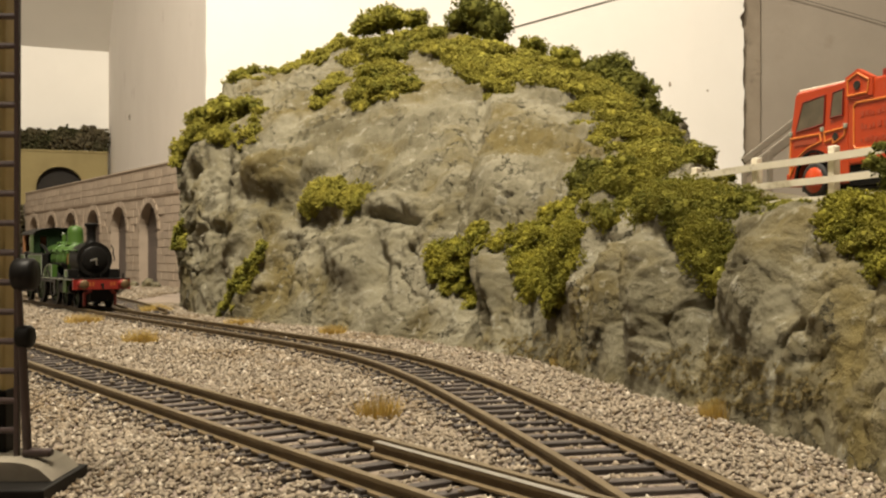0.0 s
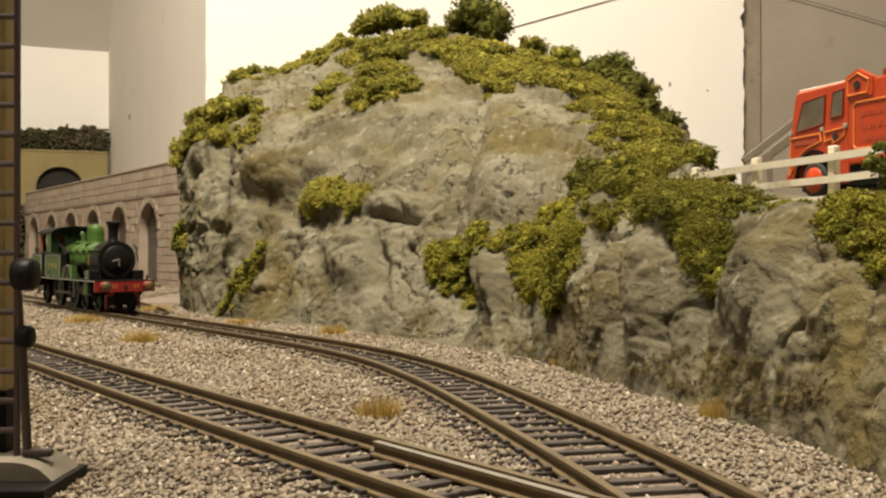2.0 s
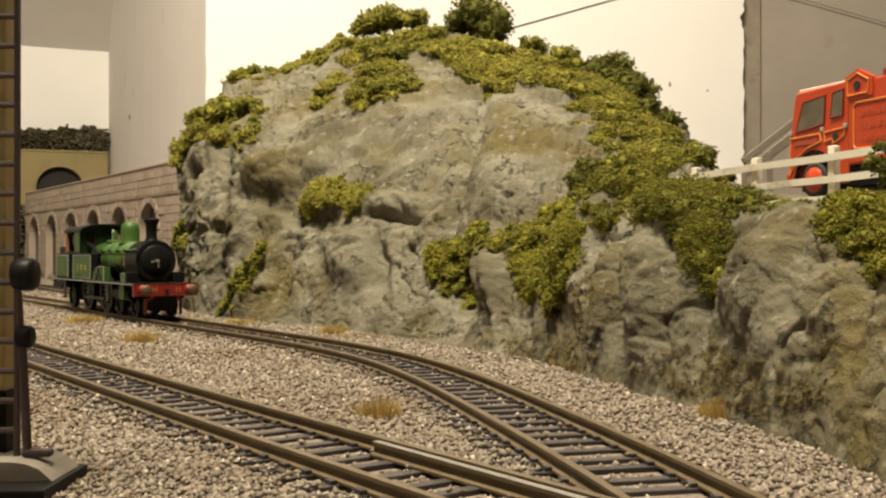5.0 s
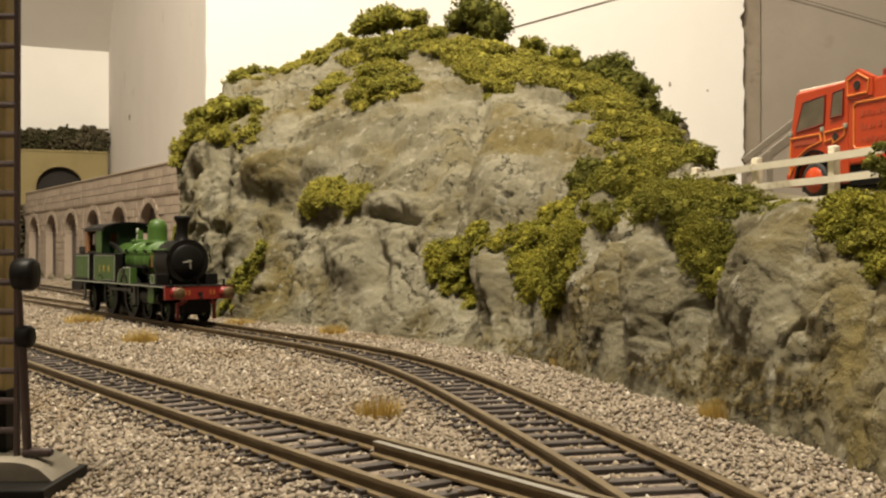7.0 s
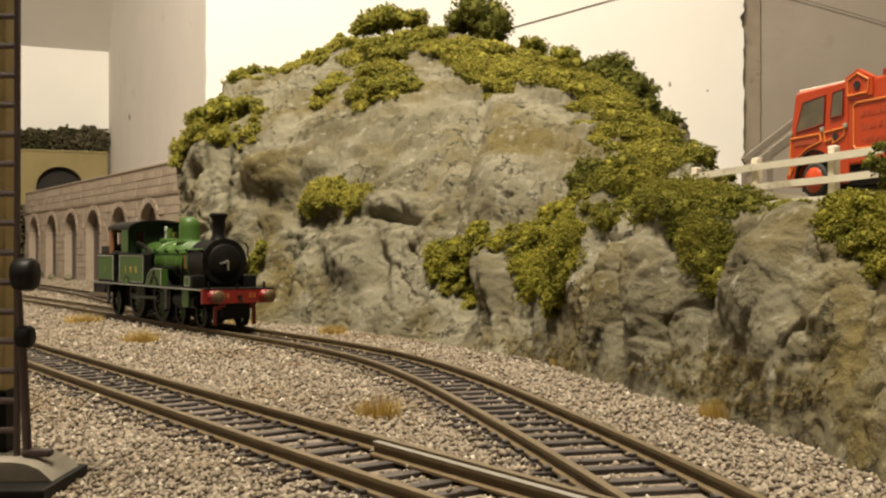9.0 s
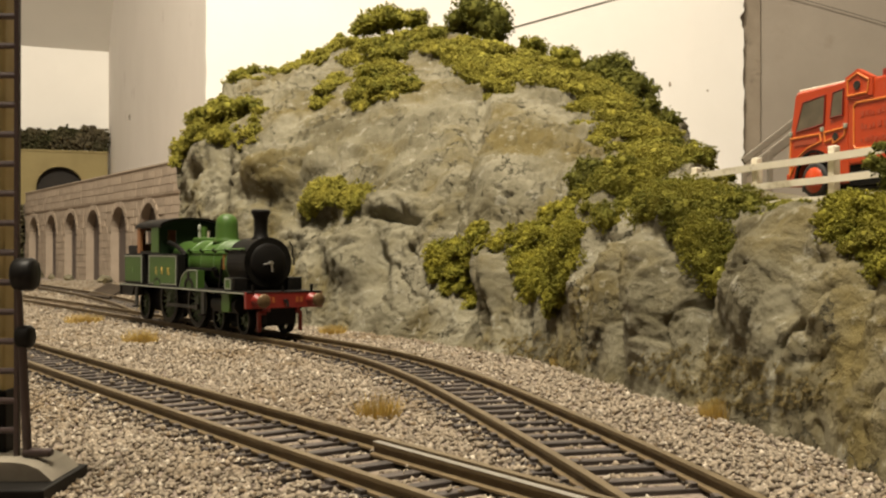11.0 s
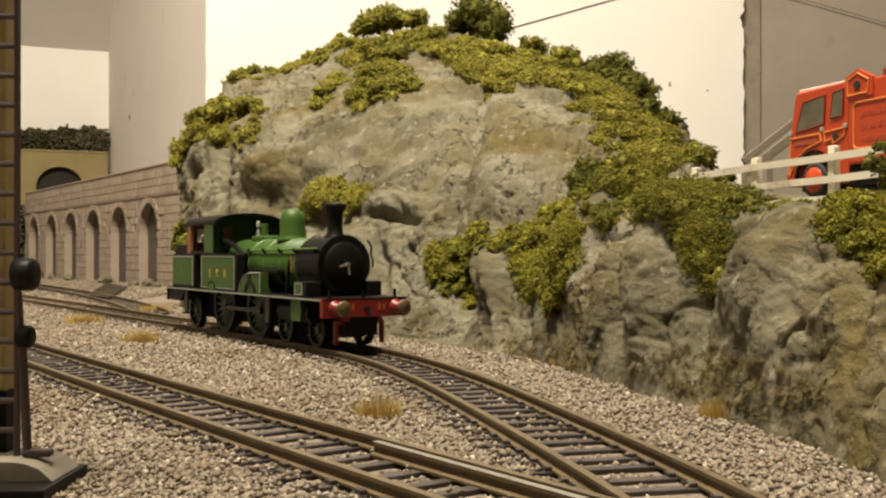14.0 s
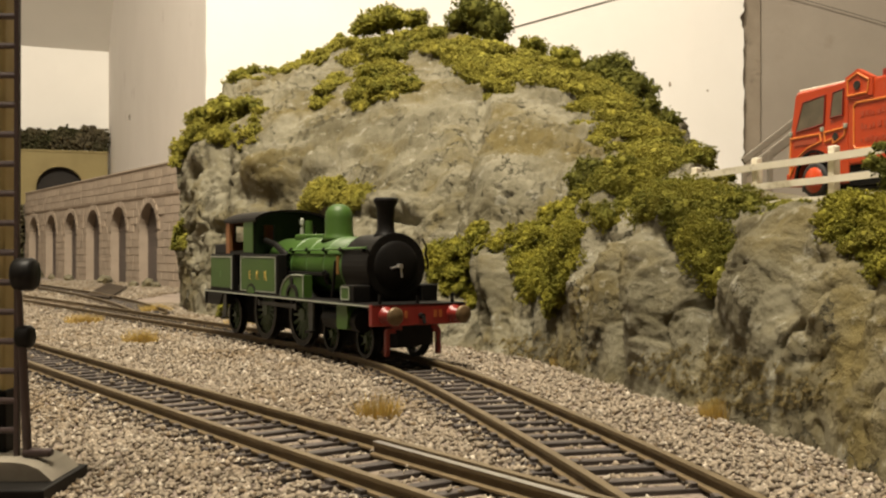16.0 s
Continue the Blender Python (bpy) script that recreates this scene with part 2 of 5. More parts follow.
TRACK_A = curve_points([(-654.1, 1188), (-229.1, 625), (-169.5, 540), (-131.4, 487), (-98.2, 441), (-69.8, 401), (-41.9, 360), (-17.1, 315), (0.7, 267), (14.8, 215), (25.3, 172), (31.3, 145), (39.0, 105), (46.0, 60)])
TRACK_B = curve_points([(-560, 925), (-150, 351), (-79, 254), (-30, 188), (-6, 156), (18, 124), (50, 80)])
TRACK_C = curve_points([(-900, 1750), (-560, 1230), (-360, 925), (-270, 775), (-205, 652), (-165, 566)])
RAIL_PROFILE = [(-1.2, -2.5), (1.2, -2.5), (1.2, -2.1), (0.35, -1.8), (0.35, -0.9), (0.72, -0.6), (0.72, 0.0), (-0.72, 0.0), (-0.72, -0.6), (-0.35, -0.9), (-0.35, -1.8), (-1.2, -2.1)]


def rail(P, offset, parent, a=0, b=None, label="", top=None):
    T = tangents(P)
    N = np.stack([-T[:, 1], T[:, 0]], 1)
    Q = (P + N * offset)[a:b][::3]
    NN = N[a:b][::3]
    k = len(RAIL_PROFILE)
    verts, faces = [], []
    for q, n in zip(Q, NN):
        verts += [(q[0] + n[0] * u, q[1] + n[1] * u, z) for u, z in RAIL_PROFILE]
    for i in range(len(Q) - 1):
        for j in range(k):
            jj = (j + 1) % k
            faces.append((i * k + j, i * k + jj, (i + 1) * k + jj, (i + 1) * k + j))
    faces += [tuple(range(k)), tuple(range((len(Q) - 1) * k, len(Q) * k))[::-1]]
    ob = raw("rail", verts, faces, M_RAIL, parent)
    ob.data.materials.append(top or M_RAILTOP)
    # painted highlight, for the upper faces of the foot
    ob.data.materials.append(M_RAILFOOT)
    for f in ob.data.polygons:
        if f.normal.z > 0.9 and f.center.z > -0.001 * MM:
            f.material_index = 1
        elif f.center.z < -1.95 * MM and f.normal.z > 0.3:
            f.material_index = 2
    if label:
        ob["label"] = label
    return ob


def sleeper_mesh():
    bm = B()
    box(bm, -1.2, 1.2, -15.0, 15.0, -4.4, -2.45, 0.18)
    for s in (-8.9, 8.9):
        for d in (-1.9, 1.9):
            box(bm, -1.0, 1.0, s + d - 0.55, s + d + 0.55, -2.5, -1.75)
    me = bpy.data.meshes.new("sleeper")
    bmesh.ops.scale(bm, vec=(MM, MM, MM), verts=bm.verts)
    bm.to_mesh(me)
    bm.free()
    me.materials.append(M_SLEEPER)
    return me


SLEEPER = sleeper_mesh()
PITCH = 7.6


def sleepers(P, parent, a, b):
    T = tangents(P)
    for i, s in enumerate(np.arange(a, min(b, len(P) - 2), PITCH)):
        k = int(s)
        ob = new("sleeper", SLEEPER)
        ob.parent = parent
        ob.matrix_local = at(P[k, 0] + random.uniform(-0.2, 0.2), P[k, 1], random.uniform(-0.12, 0.05), math.degrees(math.atan2(T[k, 1], T[k, 0])) + random.uniform(-1.2, 1.2))


track_main = thing("track", "model railway track with bronze rails on black sleepers, curving past the rock", "track", kind="structure")
track_near = thing("track", "straight model railway track with bronze rails and black sleepers in pink ballast", "track", kind="structure")
track_far = thing("track", "far siding track leading along the arched retaining wall", "track", kind="structure")
GAUGE = 8.95
for P, tr in ((TRACK_A, track_main), (TRACK_B, track_near), (TRACK_C, track_far)):
    for s in (-GAUGE, GAUGE):
        rail(P, s, tr)

# ---- rock hill ----
# base x, base y, crest x, crest y, crest z of the rock face, then lip share and lip height
STATIONS = [(-169, 646, -178, 668, 90), (-140, 575, -156, 720, 150), (-97, 514, -119, 740, 170), (-55, 465, -60, 740, 188), (-20, 415, -2, 720, 190),
            (3, 376, 45, 690, 172), (20, 345, 96, 640, 142), (31, 327, 126, 580, 108), (42, 280, 122, 480, 80), (50, 248, 122, 400, 58),
            (58, 222, 140, 345, 47), (65, 187, 150, 300, 44), (68, 153, 150, 215, 42), (74, 100, 150, 150, 42)]
LIPS = [(0.3, 50), (0.3, 75), (0.3, 85), (0.28, 80), (0.28, 75), (0.25, 66), (0.2, 55), (0.15, 48), (0.14, 43), (0.16, 42), (0.2, 39), (0.22, 37.5), (0.3, 37.5), (0.3, 37.5)]


def catmull(rows, u):
    rows = np.asarray(rows, float)
    i = min(int(u), len(rows) - 2)
    t = u - i
    p0, p1, p2, p3 = (rows[max(0, min(len(rows) - 1, i + k))] for k in (-1, 0, 1, 2))
    return 0.5 * (2 * p1 + (p2 - p0) * t + (2 * p0 - 5 * p1 + 4 * p2 - p3) * t * t + (3 * p1 - p0 - 3 * p2 + p3) * t ** 3)


def rough_face(u, v):
    """The rock face before roughening: u runs along the foot, v from foot (0) over the crest (1) to the back (2)."""
    bx, by, cx, cy, cz = catmull(STATIONS, u)
    lf, lz = catmull(LIPS, u)
    foot, crest = Vector((bx, by, -6)), Vector((cx, cy, cz))
    if v <= 1:
        lip = Vector((bx + (cx - bx) * lf, by + (cy - by) * lf, lz))
        if v < 0.5:
            t = v / 0.5
            p = foot.lerp(lip, t)
            p.z += 4 * math.sin(math.pi * t)
        else:
            t = (v - 0.5) / 0.5
            p = lip.lerp(crest, t)
            p.z += 5 * math.sin(math.pi * t)
        return p
    t = v - 1
    return crest + Vector((40 * t, 190 * t, -cz * t * t * 0.8))


# hollows and knobs of the rock: place along the foot and up the face, half sizes, depth
HOLLOWS = [(0.78, 0.55, 0.11, 0.03, -22), (2.2, 0.35, 0.22, 0.035, -7), (0.75, 0.326, 0.12, 0.016, -9), (1.28, 0.281, 0.07, 0.016, -9), (3.85, 0.305, 0.34, 0.011, -7), (3.70, 0.165, 0.12, 0.06, -9), (5.2, 0.15, 0.15, 0.08, -6),
           (9.8, 0.24, 0.15, 0.25, -5), (11.55, 0.32, 0.12, 0.12, -5), (8.05, 0.40, 0.12, 0.2, -4), (8.45, 0.3, 0.16, 0.25, -5), (4.87, 0.55, 0.12, 0.25, -5), (1.27, 0.288, 0.1, 0.02, -7), (1.0, 0.29, 0.1, 0.02, -6),
           (1.5, 0.26, 0.12, 0.015, -6), (2.77, 0.29, 0.35, 0.03, -3), (1.35, 0.45, 0.12, 0.12, -6), (6.0, 0.14, 0.12, 0.1, -5), (10.9, 0.33, 0.15, 0.12, -5), (9.2, 0.42, 0.3, 0.05, -5)]
KNOBS = [(2.08, 0.46, 0.32, 0.05, 10), (5.9, 0.18, 0.17, 0.09, 9), (9.0, 0.32, 0.25, 0.25, 3), (10.75, 0.36, 0.4, 0.25, 3), (3.8, 0.35, 0.4, 0.03, 5), (3.33, 0.19, 0.28, 0.06, 10), (5.6, 0.22, 0.2, 0.09, 11), (7.9, 0.36, 0.4, 0.2, 7), (8.9, 0.3, 0.3, 0.2, 5),
         (11.5, 0.27, 0.4, 0.08, 4), (11.3, 0.13, 0.5, 0.09, 2), (10.45, 0.3, 0.3, 0.12, 5), (5.4, 0.62, 0.4, 0.25, 5), (2.85, 0.36, 0.4, 0.03, 7), (1.75, 0.2, 0.2, 0.15, 6), (0.9, 0.6, 0.25, 0.04, 6)]


def dents(u, v):
    d = 0.0
    for a, b, su, sv, k in HOLLOWS + KNOBS:
        q = ((u - a) / su) ** 2 + ((v - b) / sv) ** 2
        if q < 9:
            d += k * math.exp(-q * q * 0.5 - q * 0.25)
    return d


def face(u, v):
    p = rough_face(u, v)
    e = 0.02
    n = (rough_face(min(u + e, 13), v) - rough_face(max(u - e, 0), v)).cross(rough_face(u, v + e) - rough_face(u, max(v - e, 0)))
    n.normalize()
    w = p + Vector((noise.noise(p * 0.05), noise.noise(p * 0.05 + Vector((9, 2, 4))), noise.noise(p * 0.05 + Vector((1, 8, 3))))) * 9
    k = min(1.0, max(0.0, (u - 6.4) / 1.6))
    w = Vector((w.x, w.y * (1 - 0.25 * k), w.z * (1 - 0.68 * k)))
    near = 1.35 if u < 2.5 else 1.0 if u < 7.5 else max(0.42, 1.0 - (u - 7.5) * 0.5)
    fine = 0.55 if 2.6 < u < 6.6 and v > 0.4 else 1.0
    d = 8 * noise.noise(p * 0.016) + near * (9 * (0.45 - abs(noise.noise(w * 0.032 + Vector((3, 1, 7))))) + 4.0 * noise.noise(w * 0.075))
    d += fine * 4.5 * (0.35 - abs(noise.noise(w * 0.085 + Vector((5, 5, 1))))) + fine * 2.6 * (0.3 - abs(noise.noise(w * 0.17))) + 1.5 * (0.3 - abs(noise.noise(w * 0.34))) + 1.0 * noise.noise(p * 0.5) + 0.6 * noise.noise(p * 1.1)
    crack = abs(noise.noise(w * 0.036 + Vector((17, 4, 2)))) + 0.25 * abs(noise.noise(w * 0.2))
    d -= 6.0 * min(1.0, near) * max(0.0, 1 - crack / 0.09) ** 1.5
    crack = abs(noise.noise(w * 0.075 + Vector((2, 14, 8))))
    d -= 2.6 * fine * max(0.0, 1 - crack / 0.07)
    k = min(1.0, 0.25 + v * 3)
    if u > 8.6 and v > 0.5:
        k = max(0.2, 1 - (v - 0.5) * 6)
    return p + n * (d * k * 0.75 + dents(u, v) * 0.9), n


NU, NV = 560, 250
verts, faces = [], []
for i in range(NU + 1):
    for j in range(NV + 1):
        p, n = face(13 * i / NU, 2.0 * (j / NV) ** 1.5)
        verts.append(tuple(p))
for i in range(NU):
    for j in range(NV):
        a = i * (NV + 1) + j
        faces.append((a, a + NV + 1, a + NV + 2, a + 1))
hill = tagged(raw("rock_hill", verts, faces, M_ROCK, smooth=True), "grey plaster rock face hill with brown stains beside the track", "rock hill", kind="structure")


# ---- room walls ----
def slab(name, label, a, b, z0, z1, thick, material, back=(0, 1)):
    """A wall from plan point a to b, its seen face on that line and its thickness behind."""
    a, b = Vector((*a, 0)), Vector((*b, 0))
    d = (b - a).normalized()
    n = Vector((-d.y, d.x, 0))
    L = (b - a).length
    bm = B()
    box(bm, 0, L, 0, thick, z0, z1)
    m = Matrix.Translation(a) @ Matrix(((d.x, n.x, 0, 0), (d.y, n.y, 0, 0), (0, 0, 1, 0), (0, 0, 0, 1)))
    bmesh.ops.transform(bm, matrix=m, verts=bm.verts)
    bmesh.ops.recalc_face_normals(bm, faces=bm.faces)
    return tagged(part(name, bm, material), label, "wall", kind="structure")


CORNER = (-232, 980)
d_side, d_front = Vector((-0.385, 0.923)), Vector((0.923, 0.385))
back_corner = (CORNER[0] + d_side.x * 1250, CORNER[1] + d_side.y * 1250)
right_corner = (CORNER[0] + d_front.x * 652, CORNER[1] + d_front.y * 652)


def plaster_skin(name, label, a, b, z0, z1, thick, material, ragged=7.0):
    """A plaster skin on a wall with ragged upright edges, its seen face on the line from a to b."""
    L = math.hypot(b[0] - a[0], b[1] - a[1])
    d = Vector(((b[0] - a[0]) / L, (b[1] - a[1]) / L, 0))
    n = Vector((-d.y, d.x, 0))
    out = [(0, z0), (L, z0)]
    z = z0
    while z < z1:
        out.append((L + ragged * (noise.noise(Vector((z * 0.03, 1, 0))) + 0.6 * noise.noise(Vector((z * 0.12, 5, 0)))), z + 1))
        z += 5
    out += [(L, z1), (0, z1)]
    while z > z0 + 6:
        z -= 5
        out.append((0.1 * ragged * (noise.noise(Vector((z * 0.05, 9, 0))) + 0.6 * noise.noise(Vector((z * 0.2, 3, 0)))), z - 1))
    bm = prism(B(), out, 0, thick)
    m = Matrix.Translation((*a, 0)) @ Matrix(((d.x, n.x, 0, 0), (d.y, n.y, 0, 0), (0, 0, 1, 0), (0, 0, 0, 1)))
    bmesh.ops.transform(bm, matrix=m, verts=bm.verts)
    bmesh.ops.triangulate(bm, faces=bm.faces)
    return tagged(part(name, bm, material), label, "wall", kind="structure")


plaster_skin("wall_breast", "white painted wall breast with a ragged plaster edge", CORNER, right_corner, -300, 1500, 9, M_WALL)
slab("wall_breast_core", "bare grey brown render under the white plaster skin", (CORNER[0] + 2 - 0.385 * 9.5, CORNER[1] + 0.923 * 9.5 + 1), (right_corner[0] + 0.923 * 34 - 3.7, right_corner[1] + 0.385 * 34 + 9), -300, 1500, 120, M_CORE)
slab("wall_side", "white painted side of the wall breast in shade", back_corner, (CORNER[0] + 1, CORNER[1] + 1.5), -300, 1500, 110, M_WALLSIDE)
slab("wall_alcove", "white painted back wall of the alcove", (back_corner[0] - 0.923 * 1300, back_corner[1] - 0.385 * 1300), back_corner, -300, 1500, 100, M_WALL)
slab("wall_right", "grey plaster wall in the recess beyond the white breast", (right_corner[0] - 10, right_corner[1] + 20), (right_corner[0] + 1890, right_corner[1] + 430), -300, 1500, 100, M_WALLGREY)
# sloped soffit over the alcove
bm = B()
a0 = Vector((*back_corner, 0))
for along_wall, forward, z in ((0, 0, 459), (-1300, 0, 459), (-1300, 480, 780), (0, 480, 780)):
    q = a0 + Vector((0.923, 0.385, 0)) * along_wall + Vector((0.385, -0.923, 0)) * forward
    bm.verts.new((q.x, q.y, z))
bm.verts.ensure_lookup_table()
f = bm.faces.new(bm.verts)
r = bmesh.ops.extrude_face_region(bm, geom=[f])
bmesh.ops.translate(bm, vec=(0, 0, 30), verts=[v for v in r["geom"] if isinstance(v, bmesh.types.BMVert)])
bmesh.ops.recalc_face_normals(bm, faces=bm.faces)
tagged(part("ceiling_alcove", bm, M_SOFFIT), "grey shaded soffit over the alcove", "ceiling", kind="structure")
# unseen shell closed around and behind the camera, added to bounce the lamp's light
for nm, a, b in (("wall_west", (-2300, -2600), (-2300, 2700)), ("wall_north", (-2300, 2700), (2600, 2700)), ("wall_east", (2600, 2700), (2600, -2600)), ("wall_south", (2600, -2600), (-2300, -2600))):
    slab(nm, "unseen white room wall added for bounce light", a, b, -900, 1500, 80, M_WALL)
for nm, z, m in (("floor", -900, M_FLOOR), ("ceiling", 1500, M_WALL)):
    tagged(part(nm, box(B(), -2380, 2680, -2680, 2780, z - 60 if z < 0 else z, z if z < 0 else z + 60), m), "unseen added room " + nm, nm, kind="structure")


def cable(name, label, pts, r, material):
    cu = bpy.data.curves.new(name, "CURVE")
    cu.dimensions, cu.bevel_depth, cu.bevel_resolution = "3D", r * MM, 2
    sp = cu.splines.new("POLY")
    sp.points.add(len(pts) - 1)
    for q, p in zip(sp.points, pts):
        q.co = (p[0] * MM, p[1] * MM, p[2] * MM, 1)
    cu.materials.append(material)
    return tagged(new(name, cu), label, "cable")


def on_breast(k, z, off=0.6):
    return (CORNER[0] + d_front.x * k + 0.385 * off, CORNER[1] + d_front.y * k - 0.923 * off, z)


cable("cable", "thin dark cable slung across the white wall", [on_breast(k, z) for k, z in ((230, 246), (330, 280), (461, 324), (560, 357))], 0.5, M_WIRE)
cable("cable", "thin dark cable hanging against the grey wall", [(400, 1256, 365), (456, 1268, 353), (511, 1280, 342), (567, 1292, 330), (700, 1320, 302)], 0.5, M_WIRE)

# small scuffs on the plaster
def scuff(k, z, r):
    q = on_breast(k, z, 0.3)
    bm = B()
    bmesh.ops.create_icosphere(bm, subdivisions=2, radius=r, matrix=Matrix.Translation(q) @ Matrix.Diagonal((0.7, 0.25, 1.3, 1)))
    for v in bm.verts:
        v.co += Vector((noise.noise(v.co * 0.6), 0, noise.noise(v.co * 0.6 + Vector((4, 4, 4))))) * r * 0.5
    tagged(part("wall_scuff", bm, M_CORE), "small brown chip in the white paint", "scuff")


for k, z, r in ((543, 232, 2.2), (598, 228, 1.4), (612, 152, 1.2), (475, 262, 1.1)):
    scuff(k, z, r)
bm = B()
bmesh.ops.create_icosphere(bm, subdivisions=2, radius=5, matrix=Matrix.Translation((CORNER[0] - 0.385 * 780 - 0.3, CORNER[1] + 0.923 * 780, 262)) @ Matrix.Diagonal((0.25, 0.9, 1, 1)))
tagged(part("wall_scuff", bm, M_WALLGREY, smooth=True), "grey smudge on the shaded side wall", "scuff")

# ---- arched retaining wall ----
ARC0, ARCD = Vector((-295, 1037, 0)), Vector((-0.568, 0.823, 0))
ARCN = Vector((-0.823, -0.568, 0))
ARCM = Matrix.Translation(ARC0) @ Matrix(((ARCD.x, ARCN.x, 0, 0), (ARCD.y, ARCN.y, 0, 0), (0, 0, 1, 0), (0, 0, 0, 1)))
ARCHES = [31 + 105 * i for i in range(6)]
HALF, SPRING = 29.0, 56.0


def arch_top(x):
    """Height of the opening at x along the wall, or 0 in a pier."""
    for c in ARCHES:
        if abs(x - c) < HALF:
            return SPRING + math.sqrt(HALF ** 2 - (x - c) ** 2)
    return 0


def arcade():
    wall = thing("retaining_wall", "pink stone retaining wall with a row of blind arches", "retaining wall", kind="structure")
    wall.matrix_world = Matrix.Translation(ARC0 * MM) @ ARCM.to_3x3().to_4x4()
    # body of the wall as columns that leave the arches open
    bm = B()
    edges = sorted({-140.0, 612.0} | {c + HALF * math.cos(math.pi * k / 14) for c in ARCHES for k in range(15)})
    for x0, x1 in zip(edges, edges[1:]):
        t = arch_top((x0 + x1) / 2)
        za, zb = (arch_top(x0 + 1e-4), arch_top(x1 - 1e-4)) if t else (0, 0)
        if t:
            za, zb = max(za, SPRING), max(zb, SPRING)
            prism(bm, [(x0, za), (x1, zb), (x1, 122), (x0, 122)], -9.0, 0)
        else:
            prism(bm, [(x0, -6), (x1, -6), (x1, 122), (x0, 122)], -9.0, 0)
    part("wall_body", bm, M_STONE, wall)
    # shallow back; the arch shadow is in its dark colour
    part("recess_back", box(B(), -140, 612, -25.0, -9.1, -6, 121), M_ARCHBACK, wall, "back of the arches, coloured dark for shade")
    part("coping", box(B(), -140, 613, -25, 0.9, 122.1, 124.0, 0.3), M_STONE, wall)
    part("string_course", box(B(), -140, 612, 0.0, 1.1, 91.4, 92.6, 0.2), M_STONE, wall)
    # facing blocks in courses
    shapes = {}
    row = 0
    z = -4.0
    blocks, cut = [], []
    while z < 118:
        h = 8.4
        if z > 84 and z < 93:
            z = 93.4
        x = -139 + (row % 2) * 10.5
        while x < 606:
            w = random.choice((16, 20, 24))
            xa, xb = x + 0.5, x + w - 0.5
            free = all(arch_top(xx) < z - 1.0 or arch_top(xx) == 0 for xx in np.linspace(xa - 0.5, xb + 0.5, 9)) and all(not (abs(xx - c) < HALF + 5.5 and z + h > SPRING - 2 and math.hypot(xx - c, max(0, z - SPRING)) < HALF + 5.5) for xx in (xa, (xa + xb) / 2, xb) for c in ARCHES)
            if free:
                key = (w, h)
                if key not in shapes:
                    bm = box(B(), 0, w - 0.9, 0, 0.9, 0, h - 0.8, 0.15)
                    bmesh.ops.scale(bm, vec=(MM, MM, MM), verts=bm.verts)
                    me = bpy.data.meshes.new("stone_block")
                    bm.to_mesh(me)
                    bm.free()
                    me.materials.append(M_STONE)
                    shapes[key] = me
                blocks.append((xa, random.uniform(-0.3, 0.15), z, w, h))
            elif z + h <= SPRING:
                # blocks cut to the width of their pier
                for c, e in zip([-1e3] + ARCHES, ARCHES + [1e3]):
                    pa, pb = max(xa, c + HALF + 0.2), min(xb, e - HALF - 0.2)
                    if pb - pa > 2.5:
                        cut.append((pa, pb, z, h))
            x += w
        z += h
        row += 1
    blocks.sort()
    for xa, y, z, w, h in blocks[:300]:
        ob = new("stone_block", shapes[(w, h)])
        ob.parent = wall
        ob.location = (xa * MM, y * MM, z * MM)
    bm = B()
    for xa, xb, z, h in cut:
        box(bm, xa, xb, -0.1, 0.8, z, z + h - 0.8)
    for xa, y, z, w, h in blocks[300:]:
        box(bm, xa, xa + w - 0.9, y, y + 0.9, z, z + h - 0.8)
    part("far_blocks", bm, M_STONE, wall)
    # arch rings
    for c in ARCHES:
        for k in range(11):
            a0, a1 = math.pi * k / 11 + 0.02, math.pi * (k + 1) / 11 - 0.02
            o = [(c + r * math.cos(a), SPRING + r * math.sin(a)) for r, a in ((HALF + 0.1, a0), (HALF + 7, a0), (HALF + 7, a1), (HALF + 0.1, a1))]
            part("voussoir", prism(B(), o, 0.02, 0.8), M_STONE, wall)
    return wall


arcade()

# ---- foliage and grass ----
LUMP = bmesh.new()
bmesh.ops.create_icosphere(LUMP, subdivisions=2, radius=1)
LUMP_V = np.array([v.co[:] for v in LUMP.verts])
LUMP.verts.index_update()
LUMP_F = np.array([[v.index for v in f.verts] for f in LUMP.faces])
LUMP.free()
RNG = np.random.default_rng(5)


TETRA = np.array([(1, 1, 1), (1, -1, -1), (-1, 1, -1), (-1, -1, 1)], float) * 0.75
TETRA_F = np.array([(0, 1, 2), (0, 3, 1), (0, 2, 3), (1, 3, 2)])


def joined(name, v, f, material):
    me = bpy.data.meshes.new(name)
    me.vertices.add(len(v))
    me.vertices.foreach_set("co", v.ravel())
    me.loops.add(f.size)
    me.loops.foreach_set("vertex_index", f.ravel().astype(np.int32))
    me.polygons.add(len(f))
    me.polygons.foreach_set("loop_start", np.arange(0, f.size, 3, dtype=np.int32))
    me.update(calc_edges=True)
    me.materials.append(material)
    return new(name, me)


